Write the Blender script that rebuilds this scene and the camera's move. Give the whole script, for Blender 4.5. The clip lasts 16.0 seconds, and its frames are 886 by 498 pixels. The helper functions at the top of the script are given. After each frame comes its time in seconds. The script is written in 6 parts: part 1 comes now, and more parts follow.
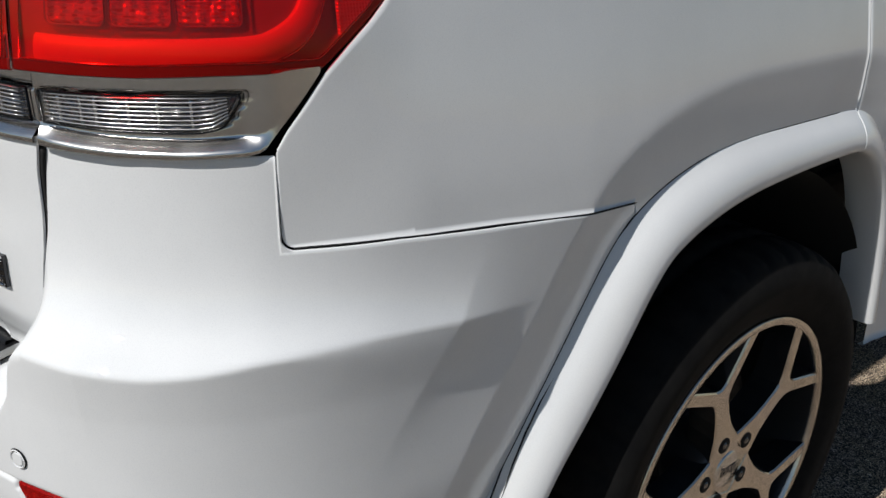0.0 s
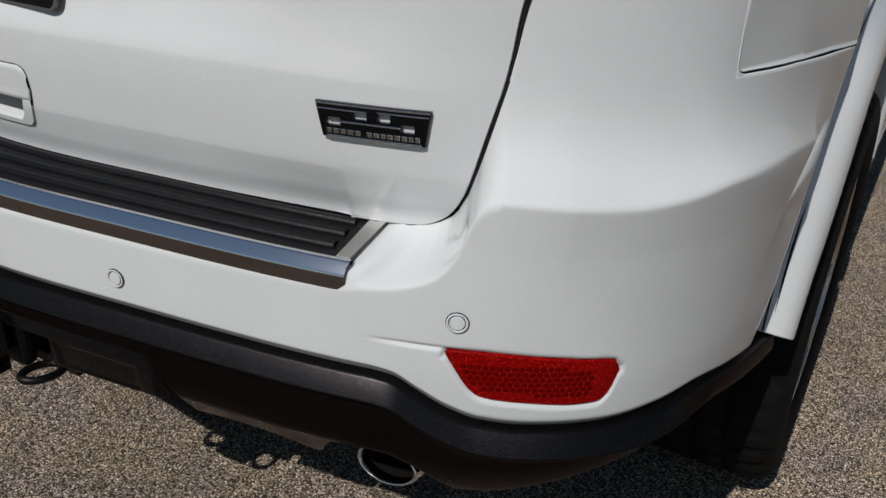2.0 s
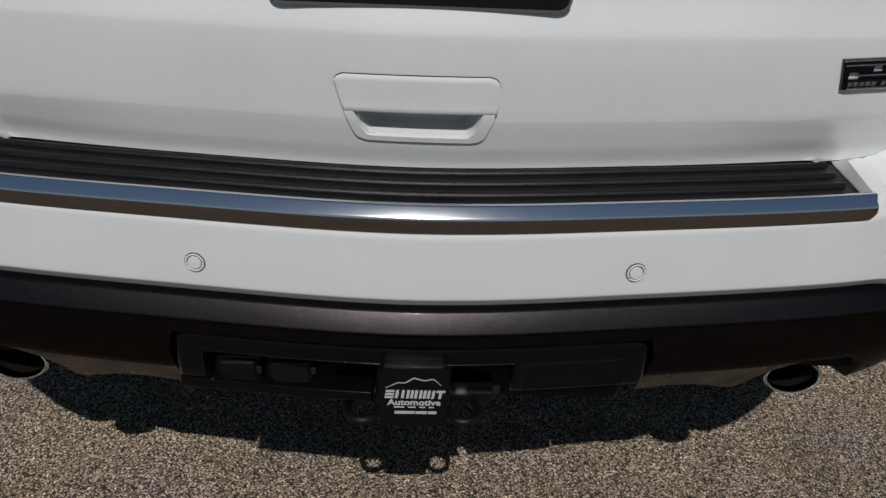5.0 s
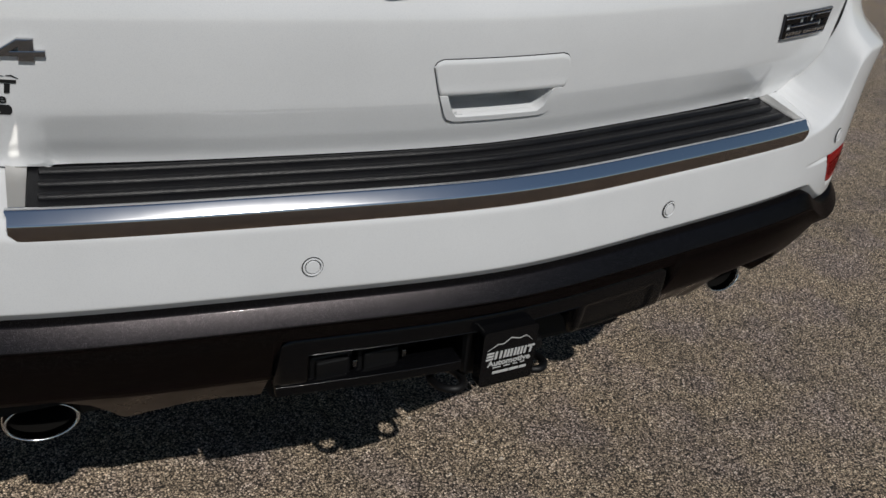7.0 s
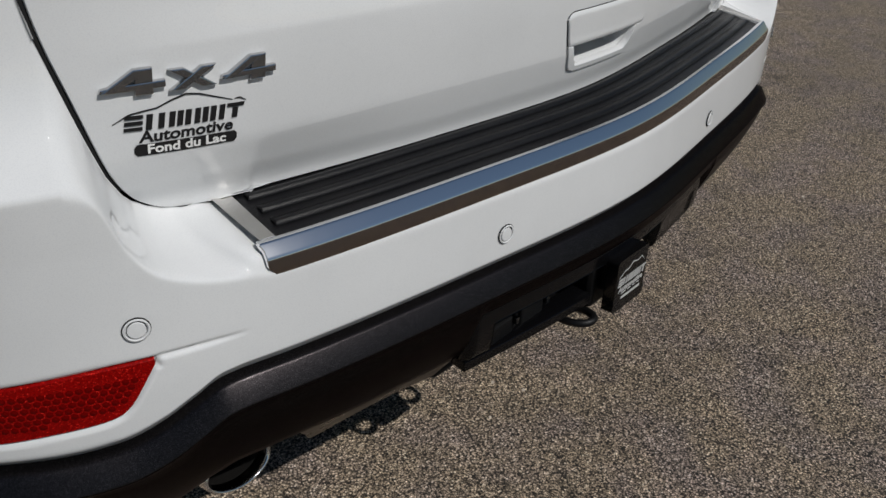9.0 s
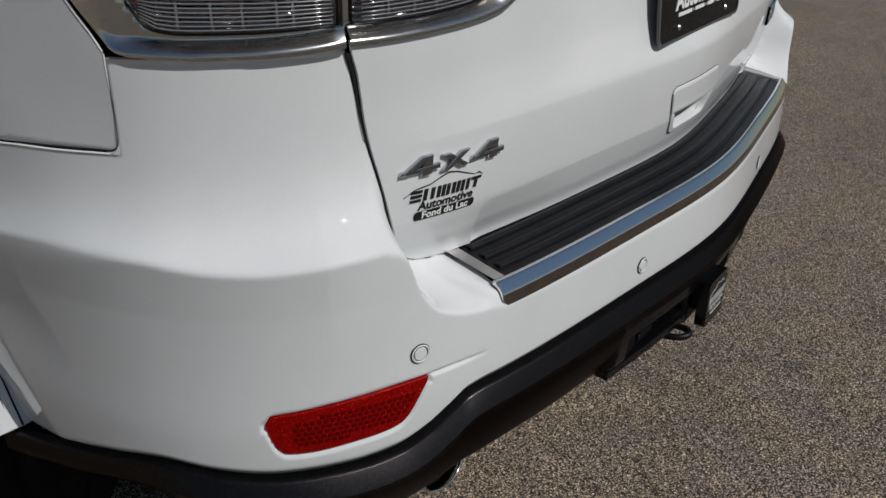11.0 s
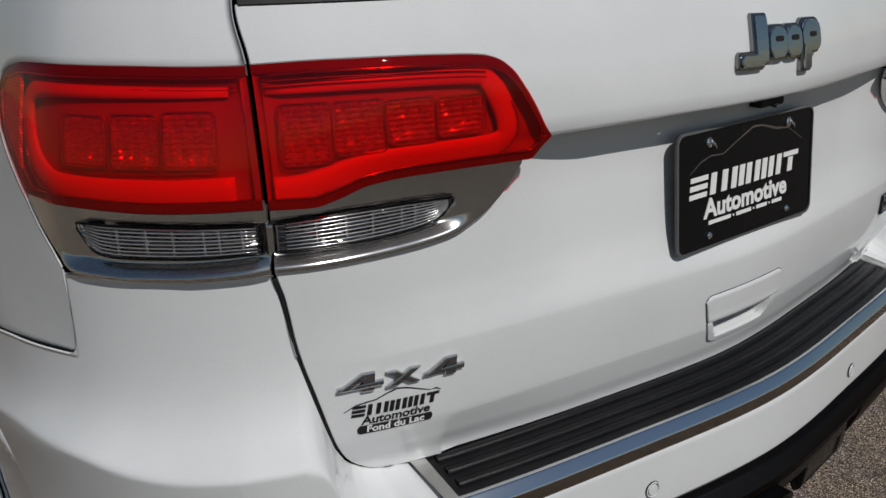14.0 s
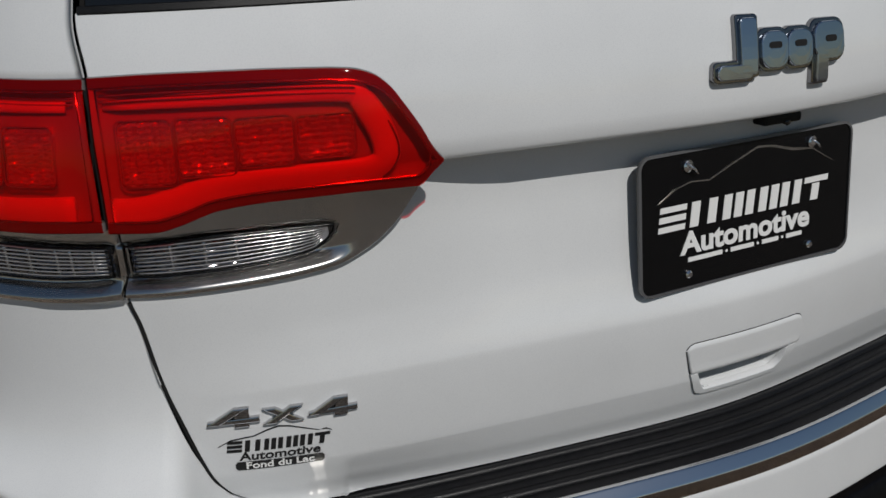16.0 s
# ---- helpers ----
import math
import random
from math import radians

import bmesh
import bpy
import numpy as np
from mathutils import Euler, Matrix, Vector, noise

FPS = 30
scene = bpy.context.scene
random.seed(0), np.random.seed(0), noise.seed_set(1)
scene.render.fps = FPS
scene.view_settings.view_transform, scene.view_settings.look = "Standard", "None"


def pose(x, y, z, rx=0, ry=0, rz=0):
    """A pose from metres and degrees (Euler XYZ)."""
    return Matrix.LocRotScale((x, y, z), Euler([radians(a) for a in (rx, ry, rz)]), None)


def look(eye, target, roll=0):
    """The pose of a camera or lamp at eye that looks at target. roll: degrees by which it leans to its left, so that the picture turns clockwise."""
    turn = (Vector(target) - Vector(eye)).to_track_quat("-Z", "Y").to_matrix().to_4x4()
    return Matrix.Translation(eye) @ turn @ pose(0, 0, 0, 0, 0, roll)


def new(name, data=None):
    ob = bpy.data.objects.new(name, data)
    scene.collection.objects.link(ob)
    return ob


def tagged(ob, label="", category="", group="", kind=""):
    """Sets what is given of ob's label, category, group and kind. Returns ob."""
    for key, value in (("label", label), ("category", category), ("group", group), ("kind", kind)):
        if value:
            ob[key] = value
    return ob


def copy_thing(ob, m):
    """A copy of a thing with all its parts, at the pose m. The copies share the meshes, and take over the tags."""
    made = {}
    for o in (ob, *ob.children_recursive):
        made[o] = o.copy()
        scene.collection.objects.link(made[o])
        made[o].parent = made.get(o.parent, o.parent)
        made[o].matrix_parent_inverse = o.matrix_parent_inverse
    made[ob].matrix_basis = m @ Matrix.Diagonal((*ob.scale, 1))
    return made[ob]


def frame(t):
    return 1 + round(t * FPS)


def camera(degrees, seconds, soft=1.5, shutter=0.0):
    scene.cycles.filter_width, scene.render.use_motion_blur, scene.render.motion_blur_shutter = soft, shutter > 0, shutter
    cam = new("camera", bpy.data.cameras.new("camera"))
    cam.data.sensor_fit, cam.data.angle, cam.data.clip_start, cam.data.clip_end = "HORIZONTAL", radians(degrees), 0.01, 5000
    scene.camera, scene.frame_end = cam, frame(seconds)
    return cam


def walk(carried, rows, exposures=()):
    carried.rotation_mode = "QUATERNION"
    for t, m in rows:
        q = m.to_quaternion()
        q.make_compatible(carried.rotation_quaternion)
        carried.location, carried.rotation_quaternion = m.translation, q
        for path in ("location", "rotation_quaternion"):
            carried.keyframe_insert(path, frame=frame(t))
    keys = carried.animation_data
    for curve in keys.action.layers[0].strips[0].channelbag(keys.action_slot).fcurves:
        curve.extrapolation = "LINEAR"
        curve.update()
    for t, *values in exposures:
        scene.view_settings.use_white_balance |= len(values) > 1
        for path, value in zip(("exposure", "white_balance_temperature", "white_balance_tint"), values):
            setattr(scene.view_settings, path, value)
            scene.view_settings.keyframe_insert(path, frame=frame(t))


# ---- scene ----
cam = camera(54.5, 16.0)
PATH = [
    (0, (1.441, -0.06, 1.21), (0.042, 1.134, 0.425), 1.0),
    (0.5, (1.382, -0.24, 1.188), (0.09, 1.066, 0.398), 1.5),
    (1, (1.308, -0.369, 1.162), (0.115, 1.031, 0.376), 1.6),
    (1.4, (1.186, -0.433, 1.139), (0.059, 0.972, 0.27), 0.1),
    (1.5, (1.145, -0.469, 1.128), (0.061, 0.975, 0.269), 0.4),
    (2, (0.967, -0.553, 1.11), (0.095, 1.01, 0.217), 2.5),
    (2.5, (0.783, -0.687, 1.11), (0.055, 0.968, 0.254), 2.0),
    (3, (0.643, -0.777, 1.114), (0.14, 0.954, 0.248), 3.2),
    (3.5, (0.47, -0.807, 1.088), (0.165, 0.975, 0.233), 3.9),
    (4, (0.299, -0.818, 1.091), (0.162, 0.957, 0.181), 2.8),
    (4.2, (0.233, -0.835, 1.091), (0.118, 0.944, 0.186), 2.6),
    (6.3, (-0.328, -0.809, 1.098), (0.289, 0.834, 0.14), 3.9),
    (6.5, (-0.368, -0.791, 1.1), (0.319, 0.821, 0.138), 4.1),
    (7, (-0.507, -0.757, 1.101), (0.349, 0.782, 0.153), 5.5),
    (7.5, (-0.644, -0.728, 1.111), (0.389, 0.697, 0.161), 4.6),
    (8, (-0.72, -0.671, 1.1), (0.423, 0.66, 0.142), 4.0),
    (8.4, (-0.804, -0.574, 1.075), (0.455, 0.642, 0.107), 3.7),
    (8.5, (-0.818, -0.555, 1.083), (0.45, 0.633, 0.093), 3.2),
    (9, (-0.909, -0.473, 1.089), (0.416, 0.64, 0.087), 2.3),
    (9.5, (-1.068, -0.394, 1.099), (0.306, 0.66, 0.098), 2.5),
    (9.7, (-1.135, -0.366, 1.115), (0.274, 0.638, 0.111), 2.7),
    (11.8, (-1.243, -0.449, 1.243), (0.204, 0.676, 0.443), -1.8),
    (12, (-1.222, -0.474, 1.265), (0.203, 0.708, 0.508), -1.6),
    (12.5, (-1.194, -0.539, 1.288), (0.116, 0.819, 0.626), -1.8),
    (13, (-1.14, -0.584, 1.285), (0.082, 0.875, 0.668), -2.5),
    (13.5, (-1.069, -0.585, 1.28), (0.153, 0.862, 0.637), -2.0),
    (14, (-1.001, -0.563, 1.283), (0.159, 0.926, 0.621), -1.5),
    (14.5, (-0.934, -0.545, 1.288), (0.147, 0.988, 0.594), -1.8),
    (15, (-0.9, -0.549, 1.296), (0.147, 1.003, 0.593), -2.3),
    (15.5, (-0.818, -0.585, 1.289), (0.186, 0.994, 0.586), -2.2),
    (16, (-0.697, -0.625, 1.293), (0.088, 1.076, 0.593), -2.7),
]
walk(cam, [(t, look(eye, target, roll)) for t, eye, target, roll in PATH], [(0.0, -0.14), (0.7, -0.36), (1.5, -0.50), (2.5, -0.86), (3.5, -0.88), (7.0, -0.80), (8.0, -0.75), (9.0, -0.76), (12.5, -0.75), (14.5, -0.90), (16.0, -1.00)])

# ---- world, sun ----
SUN_TO = Vector((0.006, -0.68, 0.733)).normalized()
world = bpy.data.worlds.new("sky")
scene.world = world
world.use_nodes = True
wn = world.node_tree.nodes
sky = wn.new("ShaderNodeTexSky")
sky.sky_type, sky.sun_disc = "NISHITA", False
sky.sun_elevation = math.asin(SUN_TO.z)
sky.sun_rotation = math.atan2(SUN_TO.x, SUN_TO.y)
sky.air_density, sky.dust_density, sky.ozone_density = 1.35, .15, 2.2
world.node_tree.links.new(sky.outputs[0], wn["Background"].inputs[0])
wn["Background"].inputs[1].default_value = 0.056
sun = bpy.data.lights.new("sun", "SUN")
sun.energy, sun.angle, sun.color = 4.8, radians(0.53), (1.0, 0.972, 0.925)
new("sun", sun).matrix_world = look((0, 0, 0), -SUN_TO)


# ---- materials ----
def mat(name, base=(.5, .5, .5), rough=.5, metal=0.0, **more):
    m = bpy.data.materials.new(name)
    m.use_nodes = True
    b = m.node_tree.nodes["Principled BSDF"]
    b.inputs["Base Color"].default_value = (*base, 1)
    b.inputs["Roughness"].default_value = rough
    b.inputs["Metallic"].default_value = metal
    for k, v in more.items():
        b.inputs[k.replace("_", " ")].default_value = v
    return m


def nodes(m):
    return m.node_tree.nodes, m.node_tree.links, m.node_tree.nodes["Principled BSDF"]


def noise_node(m, scale, detail=3.0, rough=.5):
    n, l, b = nodes(m)
    if "Texture Coordinate" not in n:
        n.new("ShaderNodeTexCoord")
    t = n.new("ShaderNodeTexNoise")
    t.inputs["Scale"].default_value, t.inputs["Detail"].default_value, t.inputs["Roughness"].default_value = scale, detail, rough
    l.new(n["Texture Coordinate"].outputs["Object"], t.inputs["Vector"])
    return t


def ramp(m, fac, stops):
    n, l, b = nodes(m)
    r = n.new("ShaderNodeValToRGB")
    e = r.color_ramp.elements
    while len(e) < len(stops):
        e.new(.5)
    for k, (p, c) in zip(e, stops):
        k.position, k.color = p, (*c, 1) if len(c) == 3 else c
    l.new(fac, r.inputs[0])
    return r


def bump(m, height, strength, distance, prev=None):
    n, l, b = nodes(m)
    k = n.new("ShaderNodeBump")
    k.inputs["Strength"].default_value, k.inputs["Distance"].default_value = strength, distance
    l.new(height, k.inputs["Height"])
    if prev:
        l.new(prev.outputs[0], k.inputs["Normal"])
    l.new(k.outputs[0], b.inputs["Normal"])
    return k


def mixed(m, fac, a, b_):
    n, l, b = nodes(m)
    x = n.new("ShaderNodeMix")
    x.data_type = "RGBA"
    l.new(fac, x.inputs[0])
    for sock, v in ((x.inputs[6], a), (x.inputs[7], b_)):
        if isinstance(v, tuple):
            sock.default_value = (*v, 1)
        else:
            l.new(v, sock)
    return x.outputs[2]


# white paint: pearl grain, a little dust, clear coat
WHITE = mat("white_paint", (.77, .78, .785), .55, 0, Coat_Weight=1.0, Coat_Roughness=.02, Coat_IOR=1.55, Specular_IOR_Level=.12)
_d = ramp(WHITE, noise_node(WHITE, 9, 4, .6).outputs[0], [(.30, (.69, .70, .71)), (.75, (.73, .74, .75))])
_f = ramp(WHITE, noise_node(WHITE, 900, 1).outputs[0], [(.45, (1, 1, 1)), (.8, (.93, .93, .94))])
_n, _l, _b = nodes(WHITE)
_m = _n.new("ShaderNodeMix"); _m.data_type, _m.blend_type = "RGBA", "MULTIPLY"
_m.inputs[0].default_value = 1
_l.new(_d.outputs[0], _m.inputs[6]); _l.new(_f.outputs[0], _m.inputs[7]); _l.new(_m.outputs[2], _b.inputs["Base Color"])
_r = ramp(WHITE, noise_node(WHITE, 26, 5, .7).outputs[0], [(.4, (.008, .008, .008)), (.8, (.022, .022, .022))])
_l.new(_r.outputs[0], _b.inputs["Coat Roughness"])

CHROME = mat("bright_chrome", (.90, .90, .91), .15, 1.0)
_r = ramp(CHROME, noise_node(CHROME, 60, 4).outputs[0], [(.3, (.115, .115, .115)), (.8, (.122, .122, .122))])
nodes(CHROME)[1].new(_r.outputs[0], nodes(CHROME)[2].inputs["Roughness"])
SATIN = mat("satin_chrome", (.68, .66, .635), .22, 1.0)
_r = ramp(SATIN, noise_node(SATIN, 40, 4).outputs[0], [(.3, (.19, .19, .19)), (.8, (.25, .25, .25))])
nodes(SATIN)[1].new(_r.outputs[0], nodes(SATIN)[2].inputs["Roughness"])
# brown-tinted chrome: a dark ground reflection put into the base colour
GROUND_REFLECTION = mat("ground_reflection", (.42, .365, .335), .08, 1.0)
DARK_CHROME = mat("dark_chrome", (.16, .16, .165), .18, 1.0)
BADGE_DARK = mat("badge_dark", (.055, .055, .06), .10, 1.0)
BLUE_CHROME = mat("smoked_chrome", (.50, .56, .64), .16, 1.0)

BLACK = mat("black_plastic", (.0035, .0035, .004), .40, Specular_IOR_Level=.30)
_k = noise_node(BLACK, 1400, 2)
bump(BLACK, _k.outputs[0], .35, .0006)
_r = ramp(BLACK, noise_node(BLACK, 14, 4).outputs[0], [(.3, (.38, .38, .38)), (.75, (.58, .58, .58))])
nodes(BLACK)[1].new(_r.outputs[0], nodes(BLACK)[2].inputs["Roughness"])
GLOSS_BLACK = mat("satin_black_plastic", (.0025, .0025, .003), .2, Specular_IOR_Level=.32)
_r = ramp(GLOSS_BLACK, noise_node(GLOSS_BLACK, 16, 4).outputs[0], [(.3, (.14, .14, .14)), (.75, (.24, .24, .24))])
nodes(GLOSS_BLACK)[1].new(_r.outputs[0], nodes(GLOSS_BLACK)[2].inputs["Roughness"])
bump(GLOSS_BLACK, noise_node(GLOSS_BLACK, 1400, 2).outputs[0], .15, .0004)
RUBBER = mat("step_rubber", (.006, .006, .008), .34, Specular_IOR_Level=.26)
_k = noise_node(RUBBER, 1100, 3)
bump(RUBBER, _k.outputs[0], .4, .0007)
_c = ramp(RUBBER, noise_node(RUBBER, 18, 5, .65).outputs[0], [(.3, (.004, .004, .0055)), (.8, (.010, .0095, .010))])
nodes(RUBBER)[1].new(_c.outputs[0], nodes(RUBBER)[2].inputs["Base Color"])
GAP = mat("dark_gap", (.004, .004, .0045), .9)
TYRE = mat("tyre_rubber", (.010, .010, .0105), .80, Specular_IOR_Level=.14)
_c = ramp(TYRE, noise_node(TYRE, 30, 5, .7).outputs[0], [(.35, (.004, .004, .0045)), (.8, (.011, .0105, .010))])
nodes(TYRE)[1].new(_c.outputs[0], nodes(TYRE)[2].inputs["Base Color"])
bump(TYRE, noise_node(TYRE, 500, 3).outputs[0], .3, .0008)

# grey metallic of the lower fascia, with coarse sparkle
GRANITE = mat("granite_metallic", (.10, .09, .095), .34, 1.0, Coat_Weight=.10, Coat_Roughness=.08, Specular_Tint=(.42, .40, .40, 1))
_v = nodes(GRANITE)[0].new("ShaderNodeTexVoronoi"); _v.inputs["Scale"].default_value = 2900
_n, _l, _b = nodes(GRANITE)
noise_node(GRANITE, 5)
_l.new(_n["Texture Coordinate"].outputs["Object"], _v.inputs["Vector"])
_c = ramp(GRANITE, _v.outputs["Color"], [(.35, (.018, .0160, .0165)), (.80, (.048, .0430, .045)), (.97, (.15, .135, .142))])
_l.new(_c.outputs[0], _b.inputs["Base Color"])
bump(GRANITE, _v.outputs["Distance"], .16, .0003)

GLASS_DARK = mat("tinted_glass", (.008, .009, .010), .03, 0, Specular_IOR_Level=.7)
RIM_FACE = mat("machined_alloy", (.66, .60, .53), .23, 1.0)
_r = ramp(RIM_FACE, noise_node(RIM_FACE, 9, 2).outputs[0], [(.3, (.20, .20, .20)), (.8, (.28, .28, .28))])
nodes(RIM_FACE)[1].new(_r.outputs[0], nodes(RIM_FACE)[2].inputs["Roughness"])
RIM_DARK = mat("grey_alloy_paint", (.035, .036, .040), .30, .6, Coat_Weight=.5, Coat_Roughness=.08)
STEEL = mat("brushed_exhaust", (.86, .85, .83), .09, 1.0)
SOOT = mat("exhaust_inside", (.008, .0075, .007), .85, 0, Specular_IOR_Level=.1)
HEAT = mat("coated_bracket", (.085, .068, .058), .20, 1.0)
_r = ramp(HEAT, noise_node(HEAT, 25, 4).outputs[0], [(.3, (.22, .22, .22)), (.8, (.45, .45, .45))])
nodes(HEAT)[1].new(_r.outputs[0], nodes(HEAT)[2].inputs["Roughness"])
DECAL_BLACK = mat("decal_black", (.012, .012, .013), .35)
DECAL_WHITE = mat("decal_white", (.80, .80, .79), .45)
WORN_WHITE = mat("worn_white_print", (.46, .46, .45), .5)
PLATE_BLACK = mat("plate_black", (.004, .004, .0045), .16, 0, Specular_IOR_Level=.35)
_r = ramp(PLATE_BLACK, noise_node(PLATE_BLACK, 30, 4).outputs[0], [(.4, (.14, .14, .14)), (.8, (.30, .30, .30))])
nodes(PLATE_BLACK)[1].new(_r.outputs[0], nodes(PLATE_BLACK)[2].inputs["Roughness"])

PLATE_RIM = mat("plate_rim", (.10, .10, .105), .28)


def lens(name, tint, gloss_rough):
    """Clear moulded plastic: light goes through it tinted, and it shines more at a slant."""
    m = bpy.data.materials.new(name)
    m.use_nodes = True
    n, l = m.node_tree.nodes, m.node_tree.links
    n.remove(n["Principled BSDF"])
    t, g, w, p, f, x = (n.new("ShaderNode" + k) for k in ("BsdfTransparent", "BsdfGlossy", "LayerWeight", "Math", "Math", "MixShader"))
    t.inputs[0].default_value = (*tint, 1)
    g.inputs["Roughness"].default_value = gloss_rough
    p.operation, f.operation = "POWER", "MULTIPLY_ADD"
    p.inputs[1].default_value, f.inputs[1].default_value, f.inputs[2].default_value = 5, .8, .035
    for a, b in ((w.outputs["Facing"], p.inputs[0]), (p.outputs[0], f.inputs[0]), (f.outputs[0], x.inputs[0]), (t.outputs[0], x.inputs[1]), (g.outputs[0], x.inputs[2]), (x.outputs[0], n["Material Output"].inputs[0])):
        l.new(a, b)
    return m


RED_LENS = lens("red_lens", (1.0, .028, .016), .012)
CLEAR_LENS = lens("clear_lens", (.93, .93, .93), .02)
LAMP_BOWL = mat("lamp_bowl", (.40, .37, .37), .30, .15)
LAMP_MIRROR = mat("lamp_mirror", (.36, .345, .35), .07, 1.0)
LAMP_PIPE = mat("light_guide", (.70, .68, .67), .4, 0, Specular_IOR_Level=.6)
LOUVRE = mat("clear_louvre", (.60, .59, .60), .18, .7)
LAMP_BEZEL = mat("lamp_bezel", (.20, .18, .18), .3, .3)
LAMP_CELL = mat("reflector_cell", (.86, .82, .82), .09, .75)
LAMP_LINE = mat("lamp_shadow_line", (.26, .24, .24), .3)
MARKER = mat("side_marker", (.70, .52, .50), .35, .3)
_v = nodes(MARKER)[0].new("ShaderNodeTexVoronoi"); _v.inputs["Scale"].default_value = 330
_v.inputs["Randomness"].default_value = .1
noise_node(MARKER, 5)
nodes(MARKER)[1].new(nodes(MARKER)[0]["Texture Coordinate"].outputs["Object"], _v.inputs["Vector"])
bump(MARKER, _v.outputs["Distance"], .8, .002)
REFLEX = mat("red_reflex", (.30, .002, .002), .4, .0, Specular_IOR_Level=.04, Coat_Weight=.12, Coat_Roughness=.04)
_v = nodes(REFLEX)[0].new("ShaderNodeTexVoronoi"); _v.inputs["Scale"].default_value = 1100
_n, _l, _b = nodes(REFLEX)
noise_node(REFLEX, 5)
_l.new(_n["Texture Coordinate"].outputs["Object"], _v.inputs["Vector"])
_c = ramp(REFLEX, _v.outputs["Color"], [(.0, (.12, .0008, .0007)), (.5, (.215, .0012, .001)), (.8, (.30, .002, .0015)), (.95, (.85, .03, .02))])
_l.new(_c.outputs[0], _b.inputs["Base Color"])
bump(REFLEX, _v.outputs["Distance"], .12, .001)

REFLEX_DARK = mat("dark_reflex", (.115, .0009, .0008), .25, 0, Specular_IOR_Level=.08)

# worn asphalt: pale and dark stones in a grey-brown binder, stains
ASPHALT = mat("worn_asphalt", (.16, .14, .12), .85, Diffuse_Roughness=1.0)
_n, _l, _b = nodes(ASPHALT)
_big = noise_node(ASPHALT, .9, 6, .6)
_mid = noise_node(ASPHALT, 7, 5, .65)
_fine = noise_node(ASPHALT, 420, 3, .7)
_tc = _n["Texture Coordinate"].outputs["Object"]


def stones(scale, rnd=1.0, feature="F1"):
    v = _n.new("ShaderNodeTexVoronoi")
    v.feature = feature
    v.inputs["Scale"].default_value, v.inputs["Randomness"].default_value = scale, rnd
    _w = _n.new("ShaderNodeVectorMath"); _w.operation = "ADD"
    _s = _n.new("ShaderNodeVectorMath"); _s.operation = "SCALE"; _s.inputs["Scale"].default_value = .0018
    _l.new(_fine.outputs["Color"], _s.inputs[0]); _l.new(_tc, _w.inputs[0]); _l.new(_s.outputs[0], _w.inputs[1])
    _l.new(_w.outputs[0], v.inputs["Vector"])
    return v


_s1, _s2 = stones(265), stones(520)
_sep = _n.new("ShaderNodeSeparateColor"); _l.new(_s1.outputs["Color"], _sep.inputs[0])
_sep2 = _n.new("ShaderNodeSeparateColor"); _l.new(_s2.outputs["Color"], _sep2.inputs[0])
_c1 = ramp(ASPHALT, _sep.outputs[0], [(.0, (.012, .0098, .0076)), (.24, (.070, .057, .043)), (.55, (.25, .202, .155)), (.82, (.48, .395, .306)), (1.0, (.98, .88, .74))])
_c2 = ramp(ASPHALT, _sep2.outputs[1], [(.0, (.018, .0148, .0115)), (.5, (.213, .172, .132)), (1.0, (.72, .595, .46))])
_col = mixed(ASPHALT, _sep2.outputs[2], _c1.outputs[0], _c2.outputs[0])
_edge = ramp(ASPHALT, _s1.outputs["Distance"], [(.36, (1.24, 1.22, 1.18)), (.56, (.52, .505, .48)), (.72, (.04, .04, .04))])
_mul = _n.new("ShaderNodeMix"); _mul.data_type, _mul.blend_type = "RGBA", "MULTIPLY"; _mul.inputs[0].default_value = 1
_l.new(_col, _mul.inputs[6]); _l.new(_edge.outputs[0], _mul.inputs[7])
_stain = ramp(ASPHALT, _big.outputs[0], [(.30, (.72, .72, .73)), (.48, (.98, .98, .98)), (.75, (1.14, 1.12, 1.09))])
_mul2 = _n.new("ShaderNodeMix"); _mul2.data_type, _mul2.blend_type = "RGBA", "MULTIPLY"; _mul2.inputs[0].default_value = 1
_l.new(_mul.outputs[2], _mul2.inputs[6]); _l.new(_stain.outputs[0], _mul2.inputs[7])
_stain2 = ramp(ASPHALT, _mid.outputs[0], [(.25, (.62, .62, .62)), (.42, (1, 1, 1)), (.8, (1.08, 1.07, 1.05))])
_mul3 = _n.new("ShaderNodeMix"); _mul3.data_type, _mul3.blend_type = "RGBA", "MULTIPLY"; _mul3.inputs[0].default_value = 1
_l.new(_mul2.outputs[2], _mul3.inputs[6]); _l.new(_stain2.outputs[0], _mul3.inputs[7])
_hue = ramp(ASPHALT, noise_node(ASPHALT, 5.5, 4, .6).outputs[0], [(.44, (1.02, 1.0, .97)), (.62, (.94, .93, 1.06))])
_mulh = _n.new("ShaderNodeMix"); _mulh.data_type, _mulh.blend_type = "RGBA", "MULTIPLY"; _mulh.inputs[0].default_value = 1
_l.new(_mul3.outputs[2], _mulh.inputs[6]); _l.new(_hue.outputs[0], _mulh.inputs[7])
_pit = stones(120)
_psep = _n.new("ShaderNodeSeparateColor"); _l.new(_pit.outputs["Color"], _psep.inputs[0])
_pm = ramp(ASPHALT, _psep.outputs[0], [(.86, (1, 1, 1)), (.93, (.30, .29, .28))])
_pd = ramp(ASPHALT, _pit.outputs["Distance"], [(.30, (0, 0, 0)), (.42, (1, 1, 1))])
